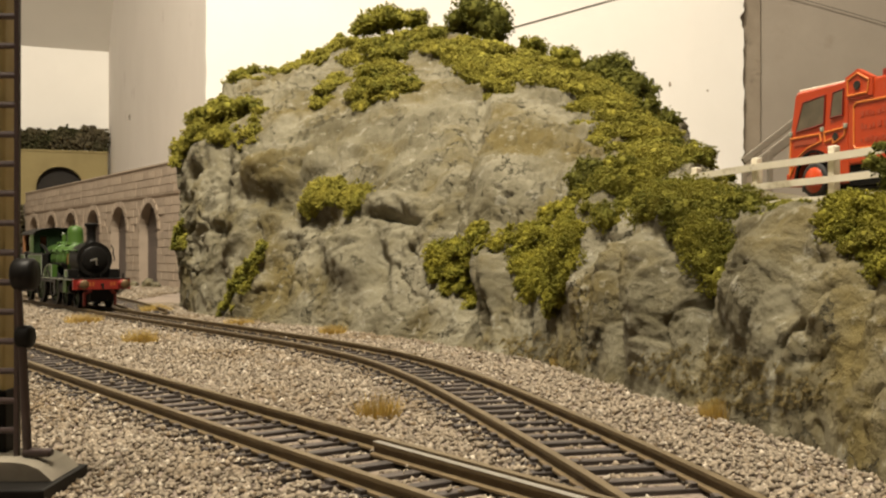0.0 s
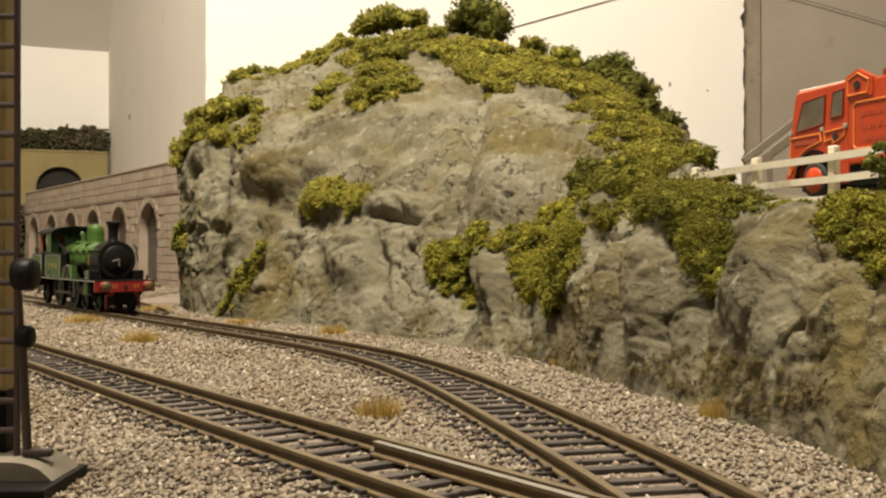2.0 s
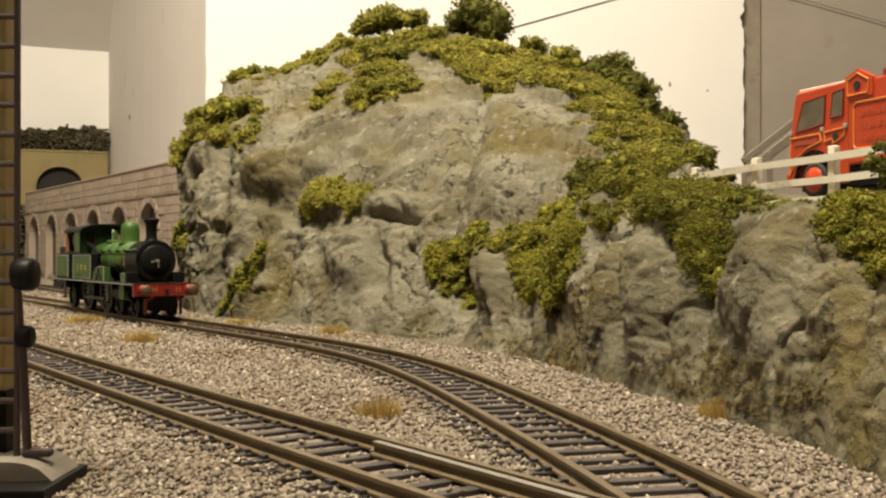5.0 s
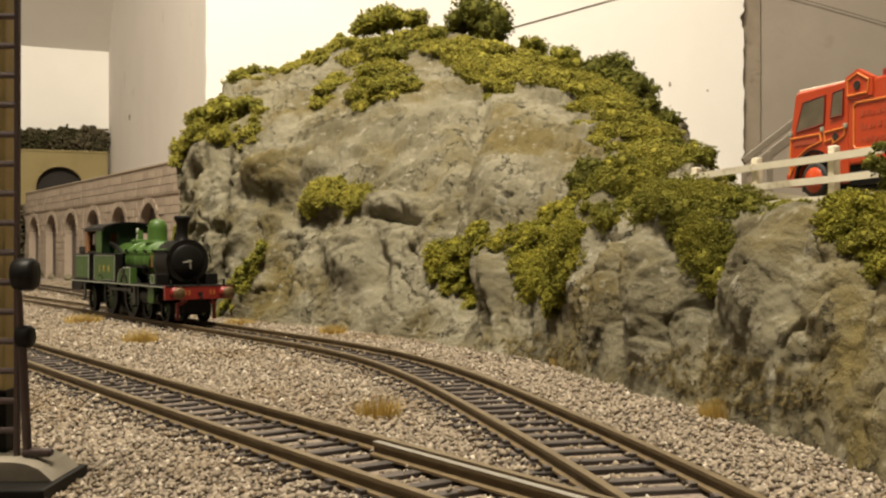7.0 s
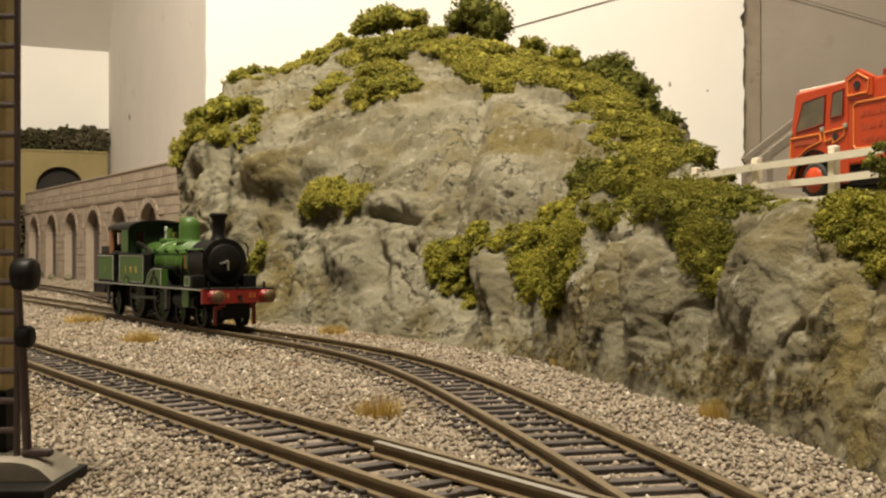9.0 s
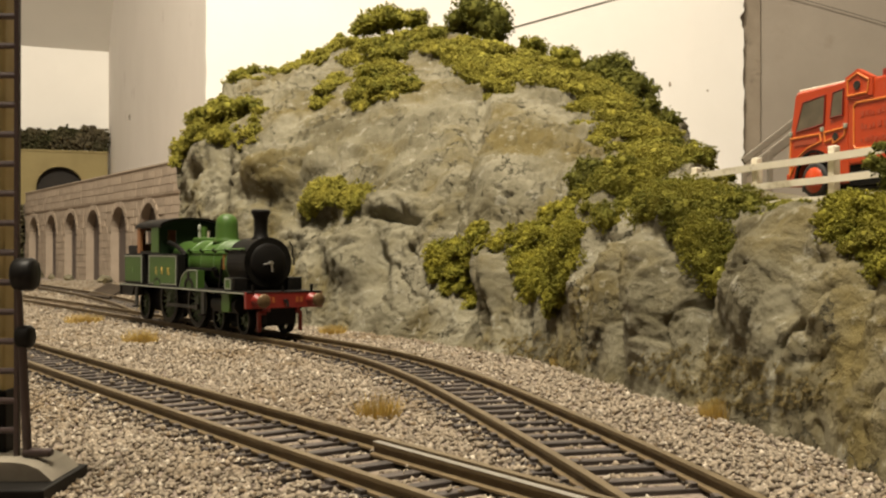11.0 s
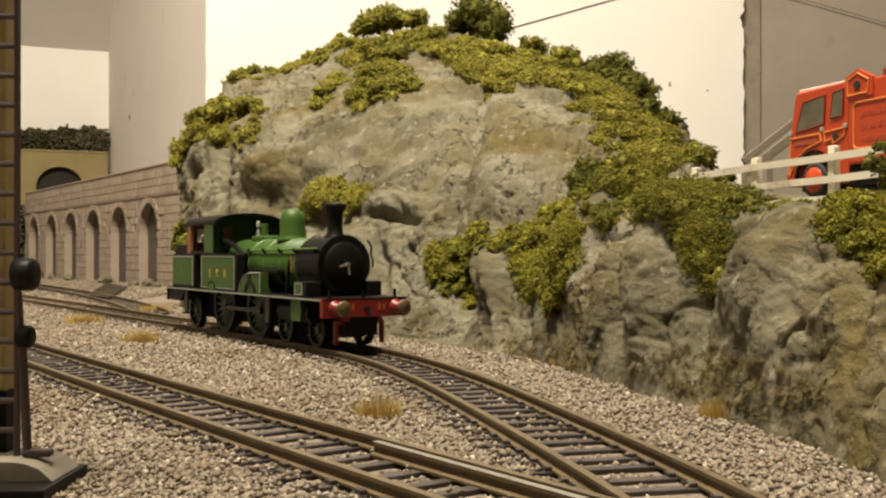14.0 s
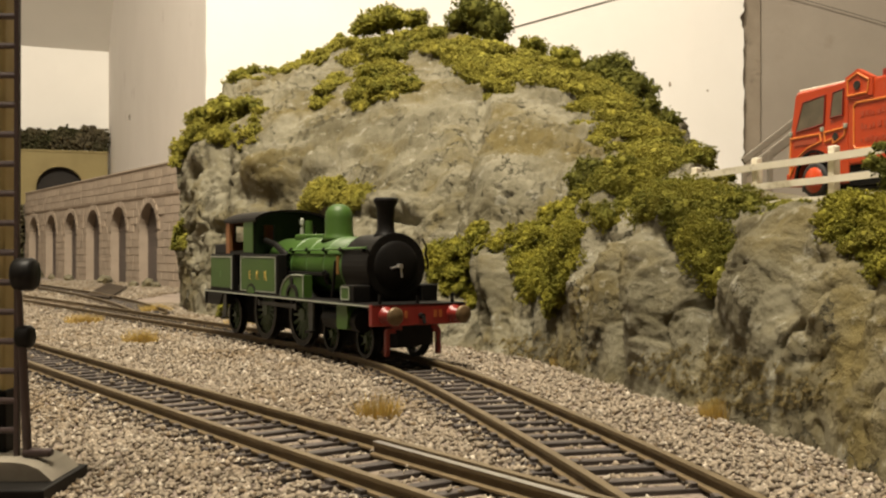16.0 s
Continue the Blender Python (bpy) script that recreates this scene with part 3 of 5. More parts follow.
def crumbs(name, centres, sizes, material, parent=None, cores=None):
    """Many small rough flakes, and the lumps (place, radius) that they cling to, joined in one mesh."""
    centres, sizes = np.repeat(centres, 3, axis=0), np.repeat(sizes, 3)
    n = len(centres)
    centres = centres + RNG.normal(size=(n, 3)) * sizes[:, None] * 0.8
    base = TETRA[None] * RNG.uniform(0.35, 1.3, (n, 4, 1)) + RNG.uniform(-0.55, 0.55, (n, 4, 3))
    v = (base * sizes[:, None, None] * 1.05 + centres[:, None, :]).reshape(-1, 3)
    f = (TETRA_F[None] + (np.arange(n) * 4)[:, None, None]).reshape(-1, 3)
    if cores is not None:
        c, r = cores
        k = len(c)
        q = len(LUMP_V)
        lump = (LUMP_V[None] * (1 + RNG.uniform(-0.16, 0.16, (k, q, 1))) * r[:, None, None] + c[:, None, :]).reshape(-1, 3)
        f = np.concatenate([f, (LUMP_F[None] + (np.arange(k) * q)[:, None, None]).reshape(-1, 3) + len(v)])
        v = np.concatenate([v, lump])
    ob = joined(name, v * MM, f, material)
    if parent:
        ob.parent = parent
    return ob


def clump(name, label, category, p, n, r, material, flat, group, seed_lift=0.0):
    """A foam clump of radius r that sits on the point p of the rock with the normal n."""
    D = p.length
    c = max(0.5, min(1.5, D * 0.0019))
    r = r * (1.2 if flat > 0.8 else 1.12)
    lobes = 13 if r > 6 else 8
    pts, sz, cores = [], [], []
    t1 = n.orthogonal().normalized()
    t2 = n.cross(t1)
    for k in range(lobes):
        a, q = RNG.uniform(0, 2 * math.pi), r * 0.82 * math.sqrt(RNG.uniform(0, 1))
        lc = p + t1 * (q * math.cos(a)) + t2 * (q * math.sin(a)) + n * (seed_lift * r + r * flat * RNG.uniform(-0.2, 0.6))
        lr = r * RNG.uniform(0.2, 0.46)
        m = int(max(24, 4.6 * (lr / c) ** 2))
        w = RNG.normal(size=(m, 3))
        w /= np.linalg.norm(w, axis=1)[:, None]
        w *= RNG.uniform(0.7, 1.3, (m, 1))
        w = w[:, :1] * np.array(t1) + w[:, 1:2] * np.array(t2) + w[:, 2:] * np.array(n) * (flat + 0.15)
        pts.append(np.array(lc) + w * lr)
        cores.append((np.array(lc), lr * 0.8 * (0.6 + 0.4 * flat)))
        sz.append(RNG.uniform(0.5, 1.5, m) * c * 0.46)
    o = np.array(p)
    ob = crumbs(name, np.concatenate(pts) - o, np.concatenate(sz), material, None, (np.array([q[0] for q in cores]) - o, np.array([q[1] for q in cores])))
    ob.location = p * MM
    return tagged(ob, label, category, group)


CREST = [(3.27, 0.981, 13.1), (3.4, 1.0, 11.6), (3.1, 0.975, 10.3), (3.63, 1.0, 9.1)]
DARK = [(4.53, 1.01, 19.5), (4.37, 1.0, 11.2), (4.77, 1.0, 9.8), (6.13, 1.0, 11.4), (6.07, 0.994, 8.9), (6.37, 0.981, 9.7), (6.57, 0.994, 10.9), (6.53, 0.969, 9.4), (7.0, 0.9, 8.5), (7.33, 0.906, 7.2), (6.23, 0.981, 7.7)]
DARK_LIP = [(7.27, 0.588, 6.5), (7.17, 0.55, 6.0), (7.6, 0.55, 5.5)]
LEAF = [(2.77, 0.994, 4.2), (1.67, 1.0, 9.1), (1.47, 0.969, 8.2), (1.3, 0.969, 6.1), (1.57, 0.694, 10.3), (1.23, 0.713, 10.4), (0.77, 0.831, 8.4), (1.73, 0.7, 5.5), (3.23, 0.875, 11.6), (3.43, 0.831, 10.5), (3.33, 0.731, 9.8), (3.23, 0.688, 7.6), (3.5, 0.675, 8.0), (3.8, 0.694, 7.3), (3.5, 0.888, 10.0), (3.7, 0.906, 10.1), (3.9, 0.925, 10.1), (5.27, 1.0, 9.6), (5.6, 1.0, 10.5), (5.83, 1.0, 10.3), (7.6, 0.856, 7.4), (8.3, 0.881, 7.5), (8.53, 0.769, 5.2), (8.97, 0.844, 3.0)]
LIP = [(8.43, 0.731, 5.1), (7.8, 0.606, 6.0), (8.17, 0.6, 6.4), (7.9, 0.544, 4.6), (8.7, 0.569, 5.8), (9.07, 0.588, 5.0), (8.57, 0.537, 4.7), (9.17, 0.5, 3.8), (9.5, 0.506, 4.1), (9.7, 0.537, 4.2), (9.73, 0.45, 4.0), (9.75, 0.375, 3.1), (9.8, 0.31, 2.2), (9.78, 0.413, 3.0), (2.03, 0.156, 4.8), (1.9, 0.125, 5.4), (2.13, 0.188, 3.6), (1.8, 0.1, 3.6), (1.63, 0.056, 4.9), (1.53, 0.031, 4.3), (0.5, 0.375, 5.0), (0.07, 0.363, 3.7)]
TURF = [(2.13, 0.988, 9.2), (2.47, 0.994, 10.0), (2.83, 0.938, 10.5), (3.2, 0.938, 11.2), (3.53, 0.956, 12.1), (3.87, 0.988, 11.4), (4.17, 0.863, 11.1), (4.53, 0.856, 10.9), (0.6, 0.744, 6.0), (0.37, 0.806, 7.5), (1.33, 0.638, 10.8), (1.67, 0.606, 8.8), (0.03, 0.975, 4.5), (0.93, 0.681, 6.6), (2.8, 0.744, 8.0), (2.7, 0.719, 6.5), (2.8, 0.812, 5.3), (4.8, 0.919, 13.0), (4.77, 0.788, 9.5), (5.07, 0.894, 12.6), (5.37, 0.963, 13.0), (5.0, 0.775, 7.3), (5.37, 0.806, 8.2), (5.67, 0.863, 10.0), (6.0, 0.85, 10.3), (6.4, 0.825, 9.7), (6.33, 0.731, 8.4), (6.77, 0.769, 8.4), (7.0, 0.825, 8.5), (6.6, 0.713, 6.7), (7.27, 0.794, 8.0)]
HANG = [(6.97, 0.513, 6.7), (6.87, 0.425, 7.2), (6.47, 0.363, 7.4), (7.13, 0.363, 5.9), (6.1, 0.306, 5.3), (6.7, 0.281, 6.5), (7.43, 0.263, 5.1), (6.5, 0.219, 5.7), (7.2, 0.206, 5.3), (7.37, 0.163, 3.3), (7.5, 0.312, 3.7), (7.53, 0.219, 3.6), (7.27, 0.438, 5.5), (4.83, 0.231, 5.9), (5.13, 0.244, 6.4), (4.73, 0.175, 5.1), (5.03, 0.194, 5.9), (5.27, 0.225, 5.4), (4.97, 0.144, 4.5), (5.1, 0.113, 3.5), (5.5, 0.269, 5.6), (5.77, 0.319, 4.9), (4.83, 0.15, 5.0)]
MOSS = [(2.8, 0.381, 7.5), (3.0, 0.406, 7.5), (2.6, 0.331, 5.4), (3.23, 0.369, 4.6), (3.27, 0.312, 4.0), (2.9, 0.394, 7.2), (11.4, 0.425, 3.9), (11.57, 0.431, 4.3), (11.33, 0.419, 2.2), (11.67, 0.369, 2.6), (11.67, 0.331, 2.0)]
for rows, nm, label, cat, m, flat, lift, grp in (
        (CREST, "bush", "ragged olive foam bush on the very top of the hill", "bush", M_LEAF, 0.9, 0.6, "crest bushes"),
        (DARK, "bush", "dark green foam bush on the crest of the hill", "bush", M_LEAFDARK, 0.9, 0.45, "crest bushes"),
        (DARK_LIP, "bush", "dark green foam bush on the cliff edge", "bush", M_LEAFDARK, 0.85, 0.4, "cliff bushes"),
        (LEAF, "bush", "olive green foam bush growing on the rock", "bush", M_LEAF, 0.7, 0.3, "rock bushes"),
        (LIP, "bush", "olive green foam bush hanging over the rock", "bush", M_LEAF, 0.7, 0.25, "cliff bushes"),
        (TURF, "turf_patch", "mustard green turf patch on the hilltop", "turf", M_TURF, 0.3, 0.05, "turf patches"),
        (HANG, "foliage_clump", "olive green foam foliage clinging to the rock", "foliage", M_TURF2, 0.4, 0.05, "foliage clumps"),
        (MOSS, "moss_clump", "yellow green moss clump on a rock ledge", "moss", M_TURF, 0.45, 0.15, "moss clumps")):
    for u, v, r in rows:
        p, n = face(u, v)
        if n.y > 0:
            n = -n
        n = (n + Vector((0, 0, 0.5))).normalized()
        clump(nm, label, cat, p, n, r, m, flat, grp, lift)


def inside_outline(poly, u, v):
    odd = False
    for (a, b), (c, d) in zip(poly, poly[1:] + poly[:1]):
        if (b > v) != (d > v) and u < (c - a) * (v - b) / (d - b) + a:
            odd = not odd
    return odd


def cover(name, label, category, poly, n, r, material, flat, density=5.0, grain=1.0):
    """Flock scattered in small lumps over a stretch of the rock."""
    us, vs = [q[0] for q in poly], [q[1] for q in poly]
    pts, sz, cores = [], [], []
    k = 0
    for tries in range(n * 12):
        u, v = RNG.uniform(min(us), max(us)), RNG.uniform(min(vs), max(vs))
        if not inside_outline(poly, u, v):
            continue
        k += 1
        if k > n:
            break
        p, nn = face(u, v)
        if nn.y > 0:
            nn = -nn
        nn = (nn + Vector((0, 0, 0.5))).normalized()
        c = max(0.5, min(1.5, p.length * 0.0019))
        c *= grain
        lr = r * RNG.choice((0.3, 0.4, 0.55, 0.7, 0.9, 1.3))
        m = int(max(16, density * (lr / c) ** 2))
        w = RNG.normal(size=(m, 3))
        w /= np.linalg.norm(w, axis=1)[:, None]
        w *= RNG.uniform(0.7, 1.3, (m, 1))
        h = w @ np.array(nn)
        w += np.outer(h * (flat - 1), np.array(nn))
        pts.append(np.array(p + nn * lr * flat * 0.45) + w * lr)
        cores.append((np.array(p + nn * lr * flat * 0.3), lr * (0.78 * (0.35 + 0.65 * flat) if flat > 0.3 else 0.05)))
        sz.append(RNG.uniform(0.5, 1.5, m) * c * 0.46)
    return tagged(crumbs(name, np.concatenate(pts), np.concatenate(sz), material, None, (np.array([q[0] for q in cores]), np.array([q[1] for q in cores]))), label, category, kind="stuff")


cover("turf", "mustard green turf over the hilltop slope", "turf", [(3.9, 0.847), (4.17, 0.862), (4.45, 0.762), (4.78, 0.762), (5.0, 0.723), (5.33, 0.768), (5.75, 0.816), (5.9, 0.81), (6.08, 0.729), (6.38, 0.693), (6.62, 0.663), (6.85, 0.711), (7.55, 0.666), (8.38, 0.675), (8.28, 0.9), (7.55, 0.919), (7.18, 0.904), (6.48, 0.988), (5.93, 0.976), (5.33, 1.0), (4.95, 0.952), (4.4, 0.919)], 330, 6.0, M_TURF, 0.45)
cover("turf", "mustard green turf along the crest", "turf", [(2.8, 0.883), (3.05, 0.934), (3.48, 0.916), (3.98, 0.97), (4.23, 0.919), (3.95, 0.85), (3.6, 0.868), (3.6, 0.801), (3.78, 0.708), (3.98, 0.693), (3.78, 0.66), (3.62, 0.639), (3.35, 0.672), (3.23, 0.642), (3.08, 0.663), (3.12, 0.747), (3.1, 0.831)], 130, 5.5, M_TURF, 0.45)
cover("turf", "thin mustard turf on the hill's skyline", "turf", [(1.07, 0.994), (1.45, 0.994), (2.05, 1.003), (2.45, 0.997), (2.8, 0.95), (2.8, 0.88), (2.38, 0.916), (1.88, 0.937), (1.55, 0.9)], 60, 5.0, M_TURF, 0.4)
cover("turf", "small mustard turf patch on the upper rock", "turf", [(2.53, 0.663), (2.6, 0.735), (2.75, 0.844), (2.93, 0.813), (2.95, 0.726), (2.8, 0.711), (2.68, 0.663)], 34, 4.5, M_TURF, 0.45)
cover("foliage", "olive foam foliage spilling over the cliff edge", "foliage", [(7.15, 0.546), (7.2, 0.606), (7.58, 0.657), (8.35, 0.675), (8.85, 0.678), (9.68, 0.62), (9.8, 0.525), (9.75, 0.488), (9.78, 0.428), (9.95, 0.3), (9.75, 0.28), (9.68, 0.341), (9.45, 0.398), (9.22, 0.443), (9.15, 0.476), (8.88, 0.479), (8.28, 0.5), (8.18, 0.461), (7.93, 0.479), (7.78, 0.485)], 240, 4.0, M_LEAF, 0.75)
cover("foliage", "olive foam foliage hanging down the rock", "foliage", [(5.85, 0.314), (6.55, 0.494), (6.98, 0.558), (7.83, 0.398), (7.8, 0.26), (7.33, 0.133), (6.93, 0.151), (6.43, 0.209), (5.93, 0.266)], 190, 3.9, M_TURF2, 0.5)
cover("foliage", "olive foam foliage on a rock shelf", "foliage", [(4.6, 0.209), (4.95, 0.248), (5.75, 0.281), (5.93, 0.326), (5.7, 0.227), (5.4, 0.172), (5.05, 0.133), (4.8, 0.133), (4.55, 0.151)], 90, 3.8, M_TURF2, 0.45)
cover("foliage", "olive foam foliage on the shoulder of the hill", "foliage", [(0.23, 1.0), (0.0, 0.97), (0.48, 0.786), (0.98, 0.63), (1.23, 0.627), (1.48, 0.564), (1.88, 0.531), (2.0, 0.6), (1.9, 0.687), (1.65, 0.75), (1.25, 0.78), (0.93, 0.819), (0.55, 0.976)], 110, 5.2, M_TURF, 0.55)
cover("foliage", "olive turf over the cliff near the fence", "foliage", [(10.95, 0.55), (11.3, 0.54), (11.6, 0.5), (11.77, 0.319), (11.53, 0.347), (11.28, 0.428), (11.18, 0.416), (11.05, 0.476)], 230, 2.3, M_TURF2, 0.5)
cover("foliage", "low olive foliage under the white fence", "foliage", [(9.0, 0.66), (9.85, 0.675), (10.62, 0.558), (10.3, 0.53), (9.8, 0.525)], 120, 2.0, M_LEAF, 0.35)
cover("moss", "yellow green moss on the ledge", "moss", [(2.5, 0.338), (2.85, 0.356), (3.0, 0.434), (3.38, 0.404), (3.45, 0.323), (3.18, 0.332), (3.05, 0.347), (2.75, 0.323), (2.53, 0.323)], 55, 4.2, M_TURF, 0.55)
cover("moss", "olive moss streak on the rock", "moss", [(1.47, 0.025), (1.87, 0.156), (2.2, 0.206), (2.13, 0.156), (1.93, 0.094), (1.7, 0.025)], 30, 3.2, M_LEAF, 0.45)
cover("moss", "olive moss at the end of the rock face", "moss", [(0.1, 0.467), (0.55, 0.371), (0.58, 0.26), (0.45, 0.194), (0.45, 0.248), (0.05, 0.392)], 22, 3.6, M_LEAF, 0.5)
cover("soil", "brown earth flock on the foot of the cliff", "soil", [(8.72, 0.064), (9.3, 0.118), (9.83, 0.157), (10.7, 0.142), (11.1, 0.139), (11.5, 0.166), (11.45, 0.118), (11.0, 0.064), (10.55, 0.043), (9.75, 0.052)], 380, 0.9, M_SOIL, 0.08, 2.0, 0.4)
cover("soil", "brown earth flock where the rock meets the ballast", "soil", [(5.58, 0.043), (7.15, 0.088), (8.12, 0.091), (7.95, 0.043), (6.73, 0.013)], 150, 1.1, M_SOIL, 0.08, 2.0, 0.4)
# bushes that stand beside the fence
for x, y, z, r in ((104, 238, 53, 3.2), (106, 240, 58, 2.6), (108, 239, 49, 3.6)):
    clump("bush", "dark green foam bush beside the white fence", "bush", Vector((x, y, z)), Vector((0, -0.3, 1)).normalized(), r, M_LEAFDARK, 0.9, "cliff bushes")

# ---- ballast ----
def ballast():
    pts = []
    foot = np.array([catmull(STATIONS, u)[:2] for u in np.linspace(0, 13, 60)])
    o = np.argsort(foot[:, 1])
    fy, fx = foot[o, 1], foot[o, 0]
    tr = [(P, tangents(P)) for P in (TRACK_A, TRACK_B, TRACK_C)]
    for y0, y1, dens, sz in ((95, 200, 1.45, 0.58), (200, 330, 1.0, 0.62), (330, 480, 0.6, 0.72), (480, 800, 0.33, 0.82), (800, 1250, 0.13, 1.05)):
        w = 0.47
        area = w * (y1 ** 2 - y0 ** 2)
        n = int(area * dens)
        y = np.sqrt(RNG.uniform(y0 ** 2, y1 ** 2, n))
        x = RNG.uniform(-w, w, n) * y
        keep = x < np.interp(y, fy, fx) + 4
        keep &= ~((y > 700) & (x > -230))
        x, y = x[keep], y[keep]
        z = np.full(len(x), GROUND) + RNG.uniform(-0.1, 0.6, len(x)) * sz
        ok = np.ones(len(x), bool)
        for (P, T), SLEEPER_START in zip(tr, (700, 420, 700)):
            Q, TT = P[::2], T[::2]
            for i in range(0, len(x), 4000):
                a = np.stack([x[i:i + 4000], y[i:i + 4000]], 1)
                d = ((a[:, None] - Q[None]) ** 2).sum(-1)
                k = d.argmin(1)
                rel = a - Q[k]
                lat = np.abs(rel[:, 0] * -TT[k, 1] + rel[:, 1] * TT[k, 0])
                s = k * 2 + (rel * TT[k]).sum(1)
                s0 = (s - SLEEPER_START) / PITCH
                ph = np.abs((s0 - np.round(s0)) * PITCH)
                near = d[np.arange(len(a)), k] < 18 ** 2
                inside = (lat < 16.2) & near
                on_sleeper = inside & (ph < 2.0)
                on_rail = (np.abs(lat - GAUGE) < 1.6) & near
                luck = RNG.uniform(0, 1, len(a))
                buried = lat > 11.8
                ok[i:i + 4000] &= ~(on_sleeper & (luck > np.where(buried, 0.45, 0.04))) & ~on_rail & ~(inside & ~buried & (luck > 0.78))
                z[i:i + 4000] += np.where(inside & ~on_sleeper & ~buried, -0.45, 0) + np.where(on_sleeper, 0.7, 0)
        pts.append((np.stack([x, y, z], 1)[ok], sz))
    c = np.concatenate([p for p, s in pts])
    s = np.concatenate([np.full(len(p), s) * RNG.choice((0.5, 0.65, 0.8, 1.0, 1.25, 1.5), len(p)) * RNG.uniform(0.85, 1.1, len(p)) for p, s in pts])
    octa = np.array([(1, 0, 0), (-1, 0, 0), (0, 1, 0), (0, -1, 0), (0, 0, 1), (0, 0, -1)], float)
    of = np.array([(0, 2, 4), (2, 1, 4), (1, 3, 4), (3, 0, 4), (2, 0, 5), (1, 2, 5), (3, 1, 5), (0, 3, 5)])
    n = len(c)
    ang = RNG.uniform(0, 6.28, n)
    b = octa[None] * RNG.uniform(0.6, 1.2, (n, 6, 1)) + RNG.uniform(-0.3, 0.3, (n, 6, 3))
    ca, sa = np.cos(ang)[:, None], np.sin(ang)[:, None]
    b = np.stack([b[..., 0] * ca - b[..., 1] * sa, b[..., 0] * sa + b[..., 1] * ca, b[..., 2] * 0.8], -1)
    v = (b * s[:, None, None] + c[:, None]).reshape(-1, 3) * MM
    f = (of[None] + (np.arange(n) * 6)[:, None, None]).reshape(-1, 3)
    me = bpy.data.meshes.new("ballast")
    me.vertices.add(len(v))
    me.vertices.foreach_set("co", v.ravel())
    me.loops.add(f.size)
    me.loops.foreach_set("vertex_index", f.ravel().astype(np.int32))
    me.polygons.add(len(f))
    me.polygons.foreach_set("loop_start", np.arange(0, f.size, 3, dtype=np.int32))
    me.update(calc_edges=True)
    me.materials.append(M_BALLAST)
    tagged(new("ballast", me), "loose pinkish grey granite ballast chips around the tracks", "ballast", kind="stuff")


ballast()


def tuft(x, y, r, h):
    verts, faces = [], []
    for k in range(int(r * 95)):
        a, q = random.uniform(0, 6.28), r * math.sqrt(random.random()) * 0.8
        bx, by = q * math.cos(a) * 1.3, q * math.sin(a)
        hh = 1.25 * h * random.uniform(0.4, 1.0) * (1 - 0.45 * (q / r) ** 2)
        lx, ly = bx * 0.4 + random.uniform(-0.8, 0.8), by * 0.4 + random.uniform(-0.8, 0.8)
        w = 0.09
        t = random.uniform(0, 3.14)
        i = len(verts)
        verts += [(bx - w * math.cos(t), by - w * math.sin(t), 0), (bx + w * math.cos(t), by + w * math.sin(t), 0), (bx - w * math.sin(t), by + w * math.cos(t), 0), (bx + lx, by + ly, hh)]
        faces += [(i, i + 1, i + 3), (i + 1, i + 2, i + 3), (i + 2, i, i + 3)]
    ob = raw("grass_tuft", verts, faces, M_STRAW)
    ob.location = (x * MM, y * MM, (GROUND - 0.2) * MM)
    tagged(ob, "straw yellow static grass tuft in the ballast", "grass tuft", "grass tufts")


for x, y, r, h in ((-182, 507, 8, 5), (-119, 394, 6, 6), (-14, 217, 4.2, 5.5), (-48, 436, 5, 5), (38, 312, 4, 4), (60, 216, 4.2, 5), (-172, 600, 8, 5), (-100, 492, 6, 4)):
    tuft(x, y, r, h)

# loose dark stones at the foot of the arches
def loose_stone(x, y, r):
    bm = B()
    bmesh.ops.create_icosphere(bm, subdivisions=2, radius=r)
    for v in bm.verts:
        v.co += v.co.normalized() * r * 0.5 * noise.noise(v.co * 0.25 + Vector((x, y, 0)))
        v.co.z *= 0.75
    ob = part("loose_stone", bm, M_ROCK)
    ob.location = (x * MM, y * MM, (GROUND + r * 0.45) * MM)
    tagged(ob, "dark brown loose stone at the foot of the arched wall", "stone", "loose stones")


for x, y, r in ((-300, 1020, 7), (-288, 1005, 5), (-318, 1030, 5), (-378, 1120, 8), (-462, 1235, 6), (-560, 1385, 8), (-520, 1330, 5)):
    loose_stone(x, y, r)

# ---- tunnel portal and hedge on the upper level ----
portal = thing("tunnel_portal", "yellow stone tunnel portal with a dark arch", "tunnel portal", at(-779, 2036, 112, 22.6))
o = [(-230, -6), (-45, -6)] + [(-45 * math.cos(math.pi * k / 16), 52 + 42 * math.sin(math.pi * k / 16)) for k in range(17)] + [(45, -6), (92, -6), (92, 124), (-230, 124)]
bm = prism(B(), o, 0, 14)
bmesh.ops.triangulate(bm, faces=bm.faces)
part("portal_wall", bm, M_PORTAL, portal)
part("coping", box(B(), -230, 92, -2, 15, 124.1, 128, 0.5), M_PORTAL, portal)
# solid block whose near-black colour stands for the tunnel's darkness
part("tunnel_mouth", box(B(), -70, 70, 14.5, 40, -6, 110), M_DARK, portal, "near-black block for the unlit tunnel mouth")
for k in range(13):
    a0, a1 = math.pi * k / 13 + 0.02, math.pi * (k + 1) / 13 - 0.02
    part("voussoir", prism(B(), [(45.4 * math.cos(a0), 52 + 42.4 * math.sin(a0)), (53 * math.cos(a0), 52 + 50 * math.sin(a0)), (53 * math.cos(a1), 52 + 50 * math.sin(a1)), (45.4 * math.cos(a1), 52 + 42.4 * math.sin(a1))], -1.2, -0.02), M_PORTAL, portal)
bm = B()
